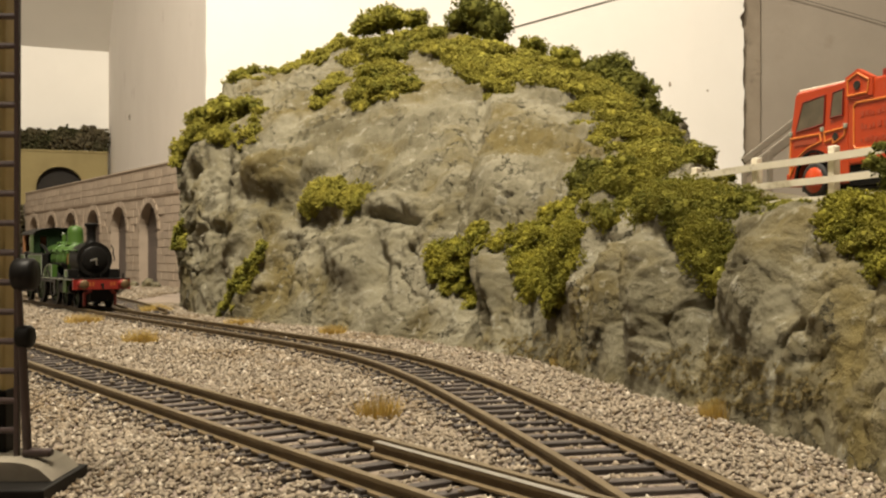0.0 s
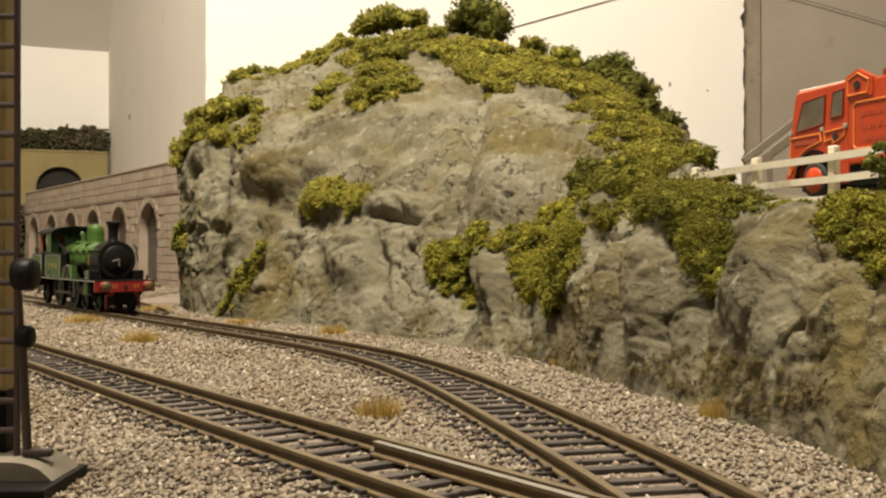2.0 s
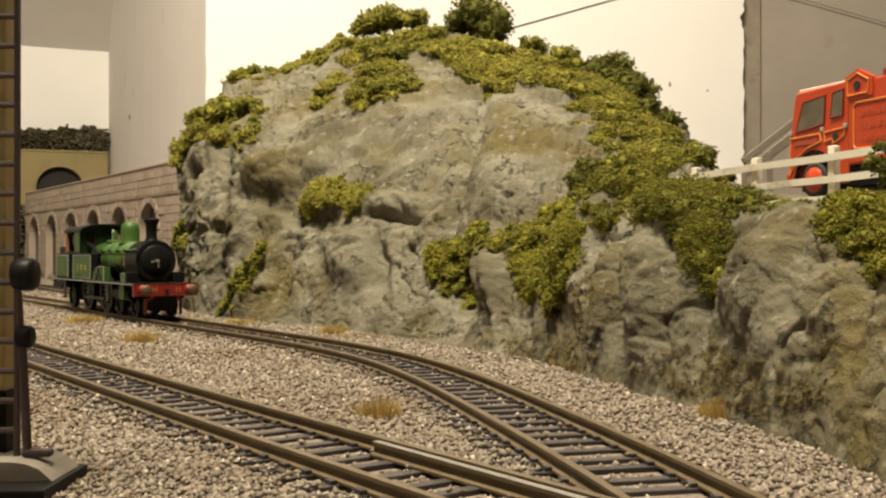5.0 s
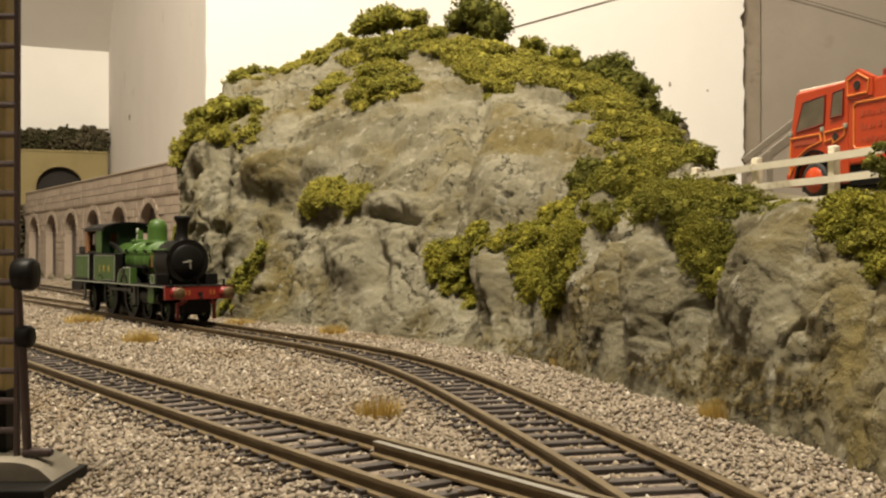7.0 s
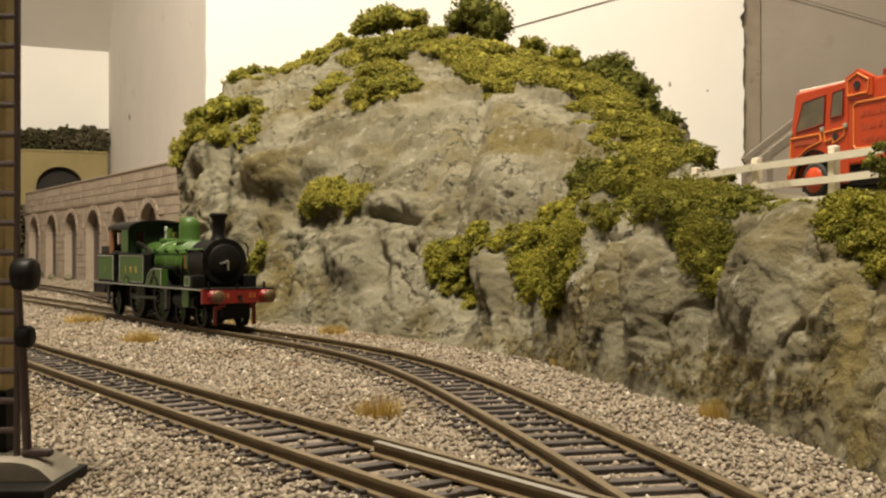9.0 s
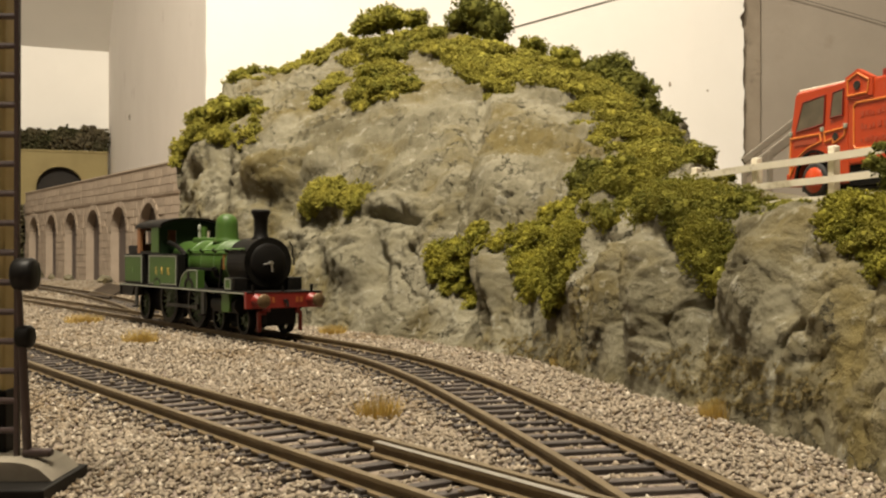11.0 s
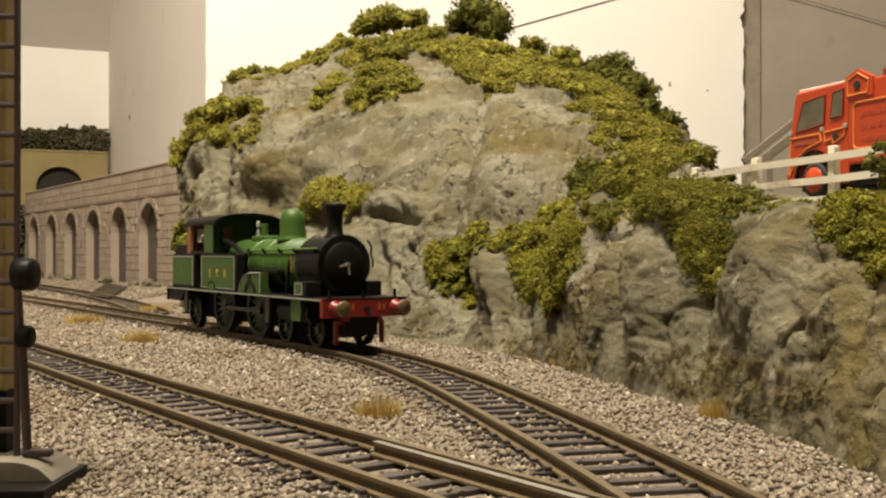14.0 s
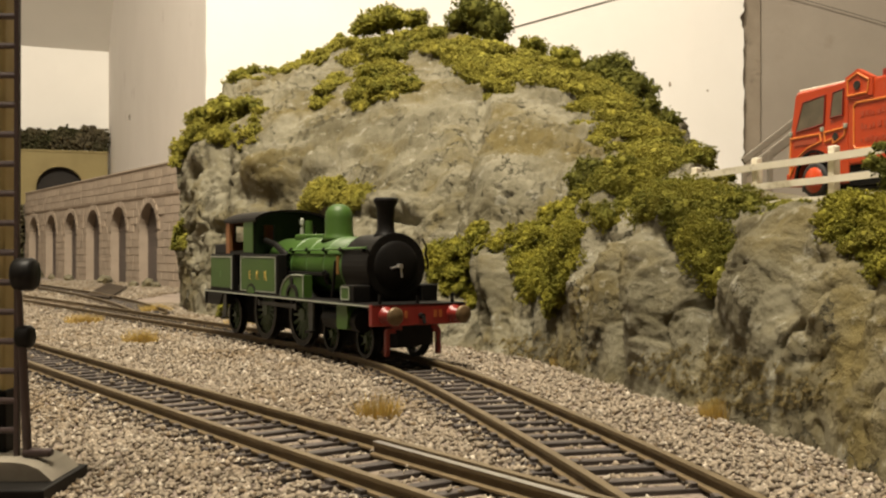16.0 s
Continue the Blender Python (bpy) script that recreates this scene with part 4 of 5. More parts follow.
deck = [ARC0 + ARCD * k - ARCN * o for k, o in ((-130, 26), (1330, 26), (1330, 300), (700, 420), (100, 330))]
f = bm.faces.new([bm.verts.new((q.x, q.y, -6)) for q in deck])
r = bmesh.ops.extrude_face_region(bm, geom=[f])
bmesh.ops.translate(bm, vec=(0, 0, 118), verts=[v for v in r["geom"] if isinstance(v, bmesh.types.BMVert)])
bmesh.ops.recalc_face_normals(bm, faces=bm.faces)
tagged(part("upper_deck", bm, M_GROUND), "upper level trackbed behind the arched wall", "trackbed", kind="structure")


def hedge(name, label, x0, x1, y, z, h, depth, n, material, c=3.2):
    cx = RNG.uniform(x0, x1, n)
    top = h * (0.82 + 0.1 * np.sin(cx * 0.021) + 0.07 * np.sin(cx * 0.11 + 1) + 0.06 * np.sin(cx * 0.31))
    ct = np.stack([cx, y + RNG.uniform(0, depth, n), z + top * np.sqrt(RNG.uniform(0, 1, n))], 1)
    o = np.array([(x0 + x1) / 2, y, z])
    ob = crumbs(name, ct - o, RNG.uniform(0.6, 1.3, n) * c, material)
    ob.location = Vector(o) * MM
    return tagged(ob, label, "hedge")


top_hedge = hedge("hedge", "dark green hedge along the top of the tunnel portal", -230, 91, 2, 126, 50, 20, 2600, M_HEDGE, 3.6)
top_hedge.matrix_world = portal.matrix_world @ Matrix.Translation(top_hedge.location)
hedge("hedge", "dark green bushes at the end of the arched wall", -720, -648, 1530, -4, 158, 30, 900, M_HEDGE)


# ---- white fence on the cliff ----
def fence():
    ob = thing("fence", "white post and rail model fence along the cliff top", "fence")
    d = Vector((-0.4, 0.9165, 0))
    o = Vector((101.6, 260, 46.4))
    ob.matrix_world = Matrix.Translation(o * MM) @ pose(0, 0, 0, 0, 0, math.degrees(math.atan2(d.y, d.x))) @ pose(0, 0, 0, 0, 1.3, 0)
    for k, x in enumerate((-57, -28.5, 0, 28.5, 57)):
        tilt = (0, 1.5, -1, 2, -3)[k]
        bm = box(B(), -1.2, 1.2, -1.1, 1.1, -4, 14.0, 0.35)
        p = part("post", bm, M_WHITE, ob)
        p.matrix_local = at(x, 0, 0, 0, 0, tilt)
    for z, h, x0, x1 in ((11.0, 1.9, -57, 71), (5.3, 1.8, -57, 53), (0.2, 1.6, -57, 28)):
        bm = B()
        n = 16
        for i in range(n):
            xa, xb = x0 + (x1 - x0) * i / n, x0 + (x1 - x0) * (i + 1) / n
            sag = [0.12 * math.sin(x * 0.11 + z) for x in (xa, xb)]
            prism(bm, [(xa, z - h / 2 + sag[0]), (xb, z - h / 2 + sag[1]), (xb, z + h / 2 + sag[1]), (xa, z + h / 2 + sag[0])], 1.15, 2.2)
        bmesh.ops.remove_doubles(bm, verts=bm.verts, dist=0.01)
        part("rail", bm, M_WHITE, ob)


fence()


# ---- truck ----
def truck():
    t = thing("truck", "bright orange red toy fairground truck with gold lining behind the fence", "truck", at(129, 317.5, 49.6, math.degrees(math.atan2(0.937, -0.35))))
    # cab side outline with wheel arch
    arch = [(7.6 * math.cos(a), 5.2 + 9.0 * math.sin(a)) for a in np.linspace(math.pi, 0, 12)]
    o = [(-15, 4)] + arch + [(11.5, 4), (12, 9), (11.2, 20), (8.8, 33), (7.8, 34), (-15, 34.6)]
    o[1] = (-7.6, 4)
    o[12] = (7.6, 4)
    bm = prism(B(), o, -14, 14)
    bmesh.ops.bevel(bm, geom=[e for e in bm.edges if abs(e.verts[0].co.y - e.verts[1].co.y) < 0.01], offset=0.5, segments=1, affect="EDGES")
    cab = part("cab", bm, M_ORANGE, t)
    part("roof", box(B(), -15, 8.2, -12.8, 12.8, 34.2, 35.0, 0.3), M_WHITE, t, "cream roof panel")
    # side windows, each a dark recess with a frame
    for y in (14.05, -14.35):
        for pts in ([(8.0, 21.3), (4.6, 30.4), (-5.2, 31.4), (-4.6, 22.6)], [(-7.4, 24.0), (-8.6, 31.6), (-13.0, 32.2), (-12.6, 24.4)]):
            w = part("window", prism(B(), pts, y, y + 0.3), M_GLASS, t, "dim cab window")
            cx, cz = sum(p[0] for p in pts) / 4, sum(p[1] for p in pts) / 4
            bm = B()
            for (xa, za), (xb, zb) in zip(pts, pts[1:] + pts[:1]):
                cyl(bm, (xa, y + 0.15, za), (xb, y + 0.15, zb), 0.3, seg=8)
            part("window_frame", bm, M_RED, w)
    part("windscreen", prism(B(), [(11.25, 20.8), (11.55, 20.8), (9.45, 32), (9.15, 32)], -12, 12), M_GLASS, t)
    # lining panels of the cab door
    def liner(pts, y, r=0.32):
        bm = B()
        for (xa, za), (xb, zb) in zip(pts, pts[1:] + pts[:1]):
            cyl(bm, (xa, y, za), (xb, y, zb), r, seg=6)
        return bm
    for y in (14.1, -14.1):
        part("lining", liner([(11.0, 7.5), (10.6, 19.5), (-2.6, 19.8), (-3.4, 17.4), (2.6, 16), (7.6, 13)], y), M_GOLD, t, "gold lining")
        part("lining", liner([(-4.6, 20), (-13.5, 20.6), (-13.2, 18.2), (-8.5, 16.2), (-8.2, 17.8), (-5, 17)], y), M_GOLD, t, "gold lining")
        part("name_bar", box(B(), -1.5, 9, y - 0.1, y + 0.12, 17.0, 18.4), M_DULLRED, t, "worn lettering bar")
        part("badge", cyl(B(), (-9.5, y - 0.2, 18.2), (-9.5, y + 0.25, 18.2), 1.2), M_GREY, t, "grey badge")
        for x in (10.4, -3.9, -13.8):
            part("hinge", box(B(), x - 0.7, x + 0.7, y - 0.1, y + 0.5, 20.3, 21.7, 0.2), M_LINE, t)
    part("bumper", box(B(), 11.6, 13.6, -13.5, 13.5, 4.5, 8.5, 0.5), M_ORANGE, t)
    part("mudguard", prism(B(), [(8.9 * math.cos(a), 5.2 + 9.9 * math.sin(a)) for a in np.linspace(0.1, 3.0, 14)] + [(7.7 * math.cos(a), 5.2 + 9.1 * math.sin(a)) for a in np.linspace(3.0, 0.1, 14)], 11.5, 14.3), M_BLACK, t)
    # box body behind the cab
    part("box_body", box(B(), -64, -16.2, -15.5, 15.5, 9, 33.5, 0.6), M_ORANGE, t)
    part("headboard", prism(B(), [(-15.5, 28.5), (-15.5, 34.8), (-20.5, 36.8), (-26.5, 33.6), (-26.5, 28.5)], 14.0, 15.9), M_ORANGE, t)
    part("lining", liner([(-16.6, 29.4), (-16.6, 34.0), (-20.5, 35.6), (-25, 33), (-24.4, 29.4)], 16.0, 0.28), M_GOLD, t, "gold lining")
    part("badge", cyl(B(), (-20.4, 15.8, 32), (-20.4, 16.2, 32), 1.3), M_GREY, t, "grey badge")
    part("lining", liner([(-19.5, 13.5), (-18.6, 14.5), (-18.6, 26), (-19.5, 27), (-60, 27), (-60, 13.5)], 15.6, 0.3), M_GOLD, t, "gold lining")
    for z0, h, x1 in ((22.8, 1.7, -44), (19.0, 1.9, -50), (15.4, 1.5, -43)):
        x = -21.5
        while x > x1:
            w = random.choice((0.5, 0.9, 1.3, 0.7))
            zz = z0 + random.uniform(-0.25, 0.25)
            part("sign_bar", box(B(), x - w, x, 15.5, 15.68, zz, zz + h * random.uniform(0.55, 1.0)), M_DULLRED, t, "worn sign writing bar")
            x -= w + random.choice((0.35, 0.5, 1.1))
    part("roof_rail", box(B(), -64, -27, -13, 13, 33.5, 36, 0.4), M_RED, t)
    part("chassis", box(B(), -64, 10, -10, 10, 2.5, 9), M_BLACK, t)
    part("side_skirt", box(B(), -62, -16, 12.5, 14.8, 3, 9), M_BLACK, t)
    for x in (0, -42, -54):
        for y in (11.9, -11.9):
            w = part("wheel", lathe(B(), [(0.6, -2.3), (4.1, -2.1), (4.3, 1.0), (4.0, 2.35), (2.2, 2.5), (1.5, 3.0), (0.3, 3.1)], pose(0, 0, 0, -90 if y > 0 else 90, 0, 0)), M_ORANGE, t, "red wheel hub", True)
            w.location = (x * MM, y * MM, 5.6 * MM)
            part("tyre", lathe(B(), [(4.2, -2.2), (5.3, -2.2), (5.7, -1.2), (5.7, 1.2), (5.3, 2.2), (4.2, 2.2), (4.1, 0)], pose(0, 0, 0, 90, 0, 0)), M_RUBBER, w, "", True)
    return t


truck()
# timber ramp leaning behind the truck
shed = thing("timber_ramp", "weathered grey timber ramp behind the truck", "ramp", at(112, 352, 49))
for k, (dz, w) in enumerate(((0, 1.6), (4.4, 1.2))):
    p = part("beam", box(B(), -12, 27, -1, 1, -w, w, 0.3), M_TIMBER, shed)
    p.matrix_local = at(4, k * 2.5, 19 + dz, -8, 0, -38)
for x in (-6, -2, 3):
    part("upright", box(B(), x - 0.8, x + 0.8, -1, 1, -4, 11 + x * 0.75 + 6, 0.2), M_TIMBER, shed)


# ---- signal post beside the camera ----
def signal():
    s = thing("signal_post", "cream railway signal post with a dark ladder on a concrete plinth", "signal", at(-68.3, 152, GROUND))
    part("post", box(B(), -4.2, 0.9, 2.0, 6.5, 14.4, 130, 0.3), M_POST, s)
    part("post_foot", box(B(), -4.4, 1.1, 1.8, 6.7, 3, 14.5, 0.3), M_BLACK, s, "black painted post foot")
    for x in (-1.9, 3.65):
        part("ladder_stile", box(B(), x - 0.36, x + 0.36, -0.5, 0.5, 4, 130, 0.1), M_LADDER, s)
    for k in range(26):
        part("rung", cyl(B(), (-1.9, 0, 8.75 + k * 4.49), (3.65, 0, 8.75 + k * 4.49), 0.5, seg=8), M_LADDER, s)
    for z, r, h in ((32.4, 2.5, 1.6), (23.0, 1.75, 1.1)):
        part("balance_weight", lathe(B(), [(0.4, -h), (r * 0.85, -h), (r, -h * 0.7), (r, h * 0.7), (r * 0.85, h), (0.4, h)], Matrix.Translation((5.1, -0.6, z)) @ pose(0, 0, 0, 0, 90, 0)), M_BLACK, s, "", True)
    part("operating_rod", cyl(B(), (4.7, -0.8, 23), (5.6, -0.8, 5.2), 0.68, seg=10), M_LADDER, s)
    part("operating_rod", cyl(B(), (4.1, -0.8, 32), (4.6, -0.8, 23), 0.5, seg=10), M_LADDER, s)
    part("rod_crank", box(B(), 4.9, 9.3, -1.6, 0.2, 4.9, 6.1, 0.4), M_LADDER, s)
    part("plinth", prism(B(), [(-9, 2.1), (10.9, 2.1), (10.2, 2.8), (8.9, 3.9), (7.2, 4.6), (5.2, 4.9), (-9, 4.9)], -5, 6), M_PLINTH, s)
    part("plinth_base", box(B(), -11, 11.6, -10, 8, -4, 2.0, 0.3), M_BLACK, s, "black plinth base")


signal()


# ---- locomotive ----
def text_mesh(name, body, size, depth, material, parent, m, label=""):
    cu = bpy.data.curves.new(name, "FONT")
    cu.body, cu.size, cu.extrude, cu.align_x = body, size * MM, depth * MM, "CENTER"
    tmp = new(name, cu)
    me = bpy.data.meshes.new_from_object(tmp.evaluated_get(bpy.context.evaluated_depsgraph_get()))
    bpy.data.objects.remove(tmp)
    me.materials.clear()
    me.materials.append(material)
    ob = new(name, me)
    ob.parent = parent
    ob.matrix_local = m
    if label:
        ob["label"] = label
    return ob


def frame_bars(x0, x1, z0, z1, y, r=0.17):
    bm = B()
    for a, b in (((x0, z0), (x1, z0)), ((x1, z0), (x1, z1)), ((x1, z1), (x0, z1)), ((x0, z1), (x0, z0))):
        box(bm, min(a[0], b[0]) - r, max(a[0], b[0]) + r, y - 0.12, y + 0.12, min(a[1], b[1]) - r, max(a[1], b[1]) + r)
    return bm


WHEELS = []


SPOKES = {}


def wheel_mesh(r):
    """The hub of a wheel about the y axis."""
    bm = B()
    rot = pose(0, 0, 0, 90, 0, 0)
    lathe(bm, [(0.2, -1.0), (r * 0.2, -1.0), (r * 0.2, 1.0), (0.2, 1.0)], rot, 14)
    return bm


def loco_wheel(loco, x, y, r, spokes):
    w = part("wheel", wheel_mesh(r), M_WHEEL, loco, "green spoked wheel")
    for k in range(spokes):
        if r not in SPOKES:
            first = part("spoke", cyl(B(), (r * 0.15, 0, 0), (r * 0.82, 0, 0), max(0.32, r * 0.05), seg=6), M_WHEEL, w)
            SPOKES[r] = first.data
        else:
            first = new("spoke", SPOKES[r])
            first.parent = w
        first.rotation_euler = (0, 2 * math.pi * k / spokes, 0)
    rot = pose(0, 0, 0, 90, 0, 0)
    bm = B()
    inner, outer = r * 0.80, r
    prof = [(inner, -1.1), (outer, -1.1), (outer, 0.7), (outer + 0.55, 0.8), (outer + 0.55, 1.25), (inner, 1.25)]
    if y >= 0:
        prof = [(a, -b) for a, b in prof][::-1]
    seg = 36
    rings = [[bm.verts.new((a * math.cos(2 * math.pi * i / seg), -b, a * math.sin(2 * math.pi * i / seg))) for i in range(seg)] for a, b in [(p[0], -p[1]) for p in prof]]
    for a, b in zip(rings, rings[1:] + rings[:1]):
        for i in range(seg):
            j = (i + 1) % seg
            bm.faces.new((a[i], a[j], b[j], b[i]))
    bmesh.ops.recalc_face_normals(bm, faces=bm.faces)
    part("tyre", bm, M_TYRE, w, "dark steel tyre")
    w.location = (x * MM, y * MM, r * MM)
    WHEELS.append((w, x, y, r))
    return w


def build_loco():
    L = thing("locomotive", "green model tank locomotive with black smokebox and red buffer beam", "locomotive")
    # running plate with a valance
    part("footplate", box(B(), -150, 0, -16.2, 16.2, 16.4, 17.4, 0.15), M_BLACK, L)
    for y in (16.25, -16.25):
        part("lining", box(B(), -150, -0.5, y - 0.1, y + 0.1, 16.6, 17.1), M_LINE, L, "grey edge line")
    part("frame", box(B(), -146, -3, -6.2, 6.2, 4.6, 16.3), M_BLACK, L)
    part("rear_buffer_beam", box(B(), -151, -149, -16, 16, 11.5, 17.4, 0.3), M_BLACK, L)
    part("drag_box", prism(B(), [(-150, 11.6), (-134, 11.6), (-129, 16.3), (-150, 16.3)], -15.6, 15.6), M_BLACK, L)
    # bunker and side tanks
    for y0, y1 in ((11.5, 15.4), (-15.4, -11.5)):
        side = 1 if y0 > 0 else -1
        ys = 15.5 * side
        tank = part("side_tank", box(B(), -111, -73.5, y0, y1, 17.4, 32.0, 0.5), M_BLACK, L)
        part("panel", box(B(), -109.2, -75.6, min(ys, ys - 0.3 * side), max(ys, ys - 0.3 * side), 18.6, 30.6, 0.1), M_GREEN, tank, "green panel")
        part("lining", frame_bars(-109.6, -75.2, 18.3, 30.9, ys), M_LINE, tank, "pale lining")
        part("bunker_side", box(B(), -145, -118.5, y0, y1, 17.4, 32.0, 0.4), M_BLACK, L)
        part("panel", box(B(), -144.2, -120.4, min(ys, ys - 0.3 * side), max(ys, ys - 0.3 * side), 18.6, 30.6, 0.1), M_GREEN, L, "green panel")
        part("lining", box(B(), -120.3, -119.7, ys - 0.12, ys + 0.12, 18.2, 30.9), M_LINE, L, "pale lining")
        part("lining", box(B(), -144.4, -119.8, ys - 0.12, ys + 0.12, 30.6, 31.1), M_LINE, L, "pale lining")
        part("number_bar", box(B(), -133.0, -131.8, ys - 0.15, ys + 0.12, 22.8, 25.4), M_BAND, L, "faint number bar")
        turn = (90, 0, 0) if side < 0 else (90, 0, 180)
        for k, ch in enumerate("EKR" if side < 0 else "RKE"):
            text_mesh("letter", ch, 4.7, 0.1, M_YELLOW, tank, at(-99.8 + k * 7.6, ys + 0.05 * side, 22.6, turn[2], 90), "yellow letter")
        # wheel bulges above the plate
        for cx, r in ((-98.5, 4.6),):
            for rr, m, off in ((r, M_BLACK, 0.0), (r - 1.3, M_GREEN, 0.25)):
                o = [(cx + rr * math.cos(a), 17.4 + rr * 0.8 * math.sin(a)) for a in np.linspace(0, math.pi, 12)]
                part("wheel_bulge", prism(B(), o, min(15.0 * side, (15.7 + off) * side), max(15.0 * side, (15.7 + off) * side)), m, L, "small rounded wheel bulge")
        # driving splasher
        o = [(-71, 17.4)] + [(-59.5 + 11.5 * math.cos(a), 17.4 + 7.6 * math.sin(a)) for a in np.linspace(math.pi, math.pi / 2, 9)] + [(-51.5, 25), (-51.5, 17.4)]
        spl = part("splasher", prism(B(), o, min(12 * side, 15.2 * side), max(12 * side, 15.2 * side)), M_GREEN, L)
        bm = B()
        for (xa, za), (xb, zb) in zip(o[1:], o[2:]):
            cyl(bm, (xa, 15.3 * side, za), (xb, 15.3 * side, zb), 0.2, seg=6)
        part("lining", bm, M_LINE, spl, "pale lining")
        ring = [(-60.5 + q * math.cos(a), 17.6 + q * 0.85 * math.sin(a)) for q, aa in ((5.2, np.linspace(0, math.pi, 10)), (3.6, np.linspace(math.pi, 0, 10))) for a in aa]
        part("splasher_ring", prism(B(), ring, min(15.2 * side, 15.6 * side), max(15.2 * side, 15.6 * side)), M_BLACK, spl, "black ring on the splasher")
        part("splasher_boss", cyl(B(), (-61, 15.0 * side, 23.0), (-61, 15.6 * side, 23.0), 1.3, seg=12), M_BLACK, spl)
        # sandbox, cylinder and steps
        part("sandbox", box(B(), -23.2, -14.6, min(9 * side, 15.0 * side), max(9 * side, 15.0 * side), 17.4, 22.6, 0.4), M_BLACK, L, "black sandbox with a green side")
        part("sandbox_panel", box(B(), -22.8, -17.0, min(15.02 * side, 15.2 * side), max(15.02 * side, 15.2 * side), 18.0, 22.2), M_GREEN, L, "green side panel")
        part("lining", frame_bars(-22.6, -17.2, 18.2, 22.0, 15.25 * side, 0.2), M_LINE, L, "pale lining")
        st = [(-25.5, 16.4), (-25.5, 9.6), (-24.5, 8.8), (-18.2, 9.2), (-17.6, 13), (-18.6, 16.4)]
        part("cylinder_cover", prism(B(), st, min(10 * side, 15.4 * side), max(10 * side, 15.4 * side)), M_GREEN, L)
        part("cylinder", cyl(B(), (-38, 11.5 * side, 11.6), (-14, 11.5 * side, 11.6), 3.4, seg=20), M_BLACK, L)
        for x0, x1 in ((-47.5, -43.8), (-130.5, -126.8)):
            part("step_plate", prism(B(), [(x0, 16.3), (x0 + 0.4, 6.4), (x1 - 0.4, 6.4), (x1, 16.3)], min(14.4 * side, 15.2 * side), max(14.4 * side, 15.2 * side)), M_GREY, L)
            part("step_tread", box(B(), x0, x1, min(14 * side, 16.4 * side), max(14 * side, 16.4 * side), 6.2, 7.0), M_BLACK, L)
        # cab sides with a cut-out
        bm = B()
        for x0, x1, z0, z1 in ((-128, -124.6, 32, 45.2), (-124.6, -108.5, 44, 45.2), (-108.5, -98.2, 32, 45.2), (-124.6, -108.5, 32, 33.2)):
            box(bm, x0, x1, min(13.9 * side, 14.7 * side), max(13.9 * side, 14.7 * side), z0, z1)
        part("cab_side", bm, M_BLACK, L)
        part("cab_panel", box(B(), -108.2, -98.6, min(14.72 * side, 14.95 * side), max(14.72 * side, 14.95 * side), 32.6, 44.6), M_GREEN, L, "green cab side panel")
        part("rear_pillar", box(B(), -127.6, -124.0, min(13.6 * side, 14.95 * side), max(13.6 * side, 14.95 * side), 32.2, 44.2), M_CABIN, L, "brown cab pillar")
        bm = box(B(), -5.4, -3.8, min(8.2 * side, 9.6 * side), max(8.2 * side, 9.6 * side), 1.6, 9.4, 0.3)
        box(bm, -5.4, -3.8, min(5.6 * side, 9.2 * side), max(5.6 * side, 9.2 * side), 8.4, 9.9, 0.3)
        box(bm, -5.5, -1.0, min(5.6 * side, 7.0 * side), max(5.6 * side, 7.0 * side), 9.6, 11.4, 0.2)
        part("guard_iron", bm, M_RED, L)
        part("lamp_iron", box(B(), -2.6, -1.8, 12.6 * side - 0.4, 12.6 * side + 0.4, 17, 20.2), M_BLACK, L)
        # buffers
        b = part("buffer", lathe(B(), [(2.6, 0), (2.6, 0.5), (1.7, 0.9), (1.6, 3.4), (1.2, 3.5), (1.1, 5.2)], Matrix.Translation((0, 11.7 * side, 14.2)) @ pose(0, 0, 0, 0, 90, 0)), M_RED, L, "red buffer stock", True)
        part("buffer_head", lathe(B(), [(1.0, 5.0), (2.6, 5.2), (2.7, 5.7), (2.1, 6.2), (0.3, 6.5)], Matrix.Translation((0, 11.7 * side, 14.2)) @ pose(0, 0, 0, 0, 90, 0)), M_BUFFER, b, "dull metal buffer head", True)
        part("handrail", cyl(B(), (-80, 9.2 * side, 33.2), (-17, 9.4 * side, 34.0), 0.38, seg=8), M_BAND, L)
        for x in (-75, -61.5, -47.5, -35, -19):
            part("rail_knob", cyl(B(), (x, 8.0 * side, 32.6), (x, 9.9 * side, 33.8), 0.75, seg=10), M_BLACK, L)
        part("boiler_shelf", box(B(), -76, -44, min(8.6 * side, 10.6 * side), max(8.6 * side, 10.6 * side), 24.6, 26.0, 0.3), M_BLACK, L)
    part("coal", box(B(), -143.5, -119, -11.4, 11.4, 17.4, 33.5, 0.6), M_BLACK, L)
    part("bunker_rail", box(B(), -144.4, -129, -13.8, 13.8, 32.0, 36.0, 0.4), M_BLACK, L)
    part("cab_floor", box(B(), -118.4, -98.4, -13.5, 13.5, 17.4, 20), M_BLACK, L)
    # cab front and back with round look-out windows, roof
    for x0, x1, m in ((-99.2, -98.2, M_CABFRONT), (-128.4, -127.7, M_CABIN)):
        swap = Matrix(((0, 1, 0, 0), (1, 0, 0, 0), (0, 0, 1, 0), (0, 0, 0, 1)))
        bm = B()
        for ya, yb, za, zb in ((-14.4, 14.4, 32, 36.6), (-14.4, -11.0, 36.6, 43.2), (-6.2, 6.2, 36.6, 43.2), (11.0, 14.4, 36.6, 43.2)):
            prism(bm, [(ya, za), (yb, za), (yb, zb), (ya, zb)], x0, x1, swap)
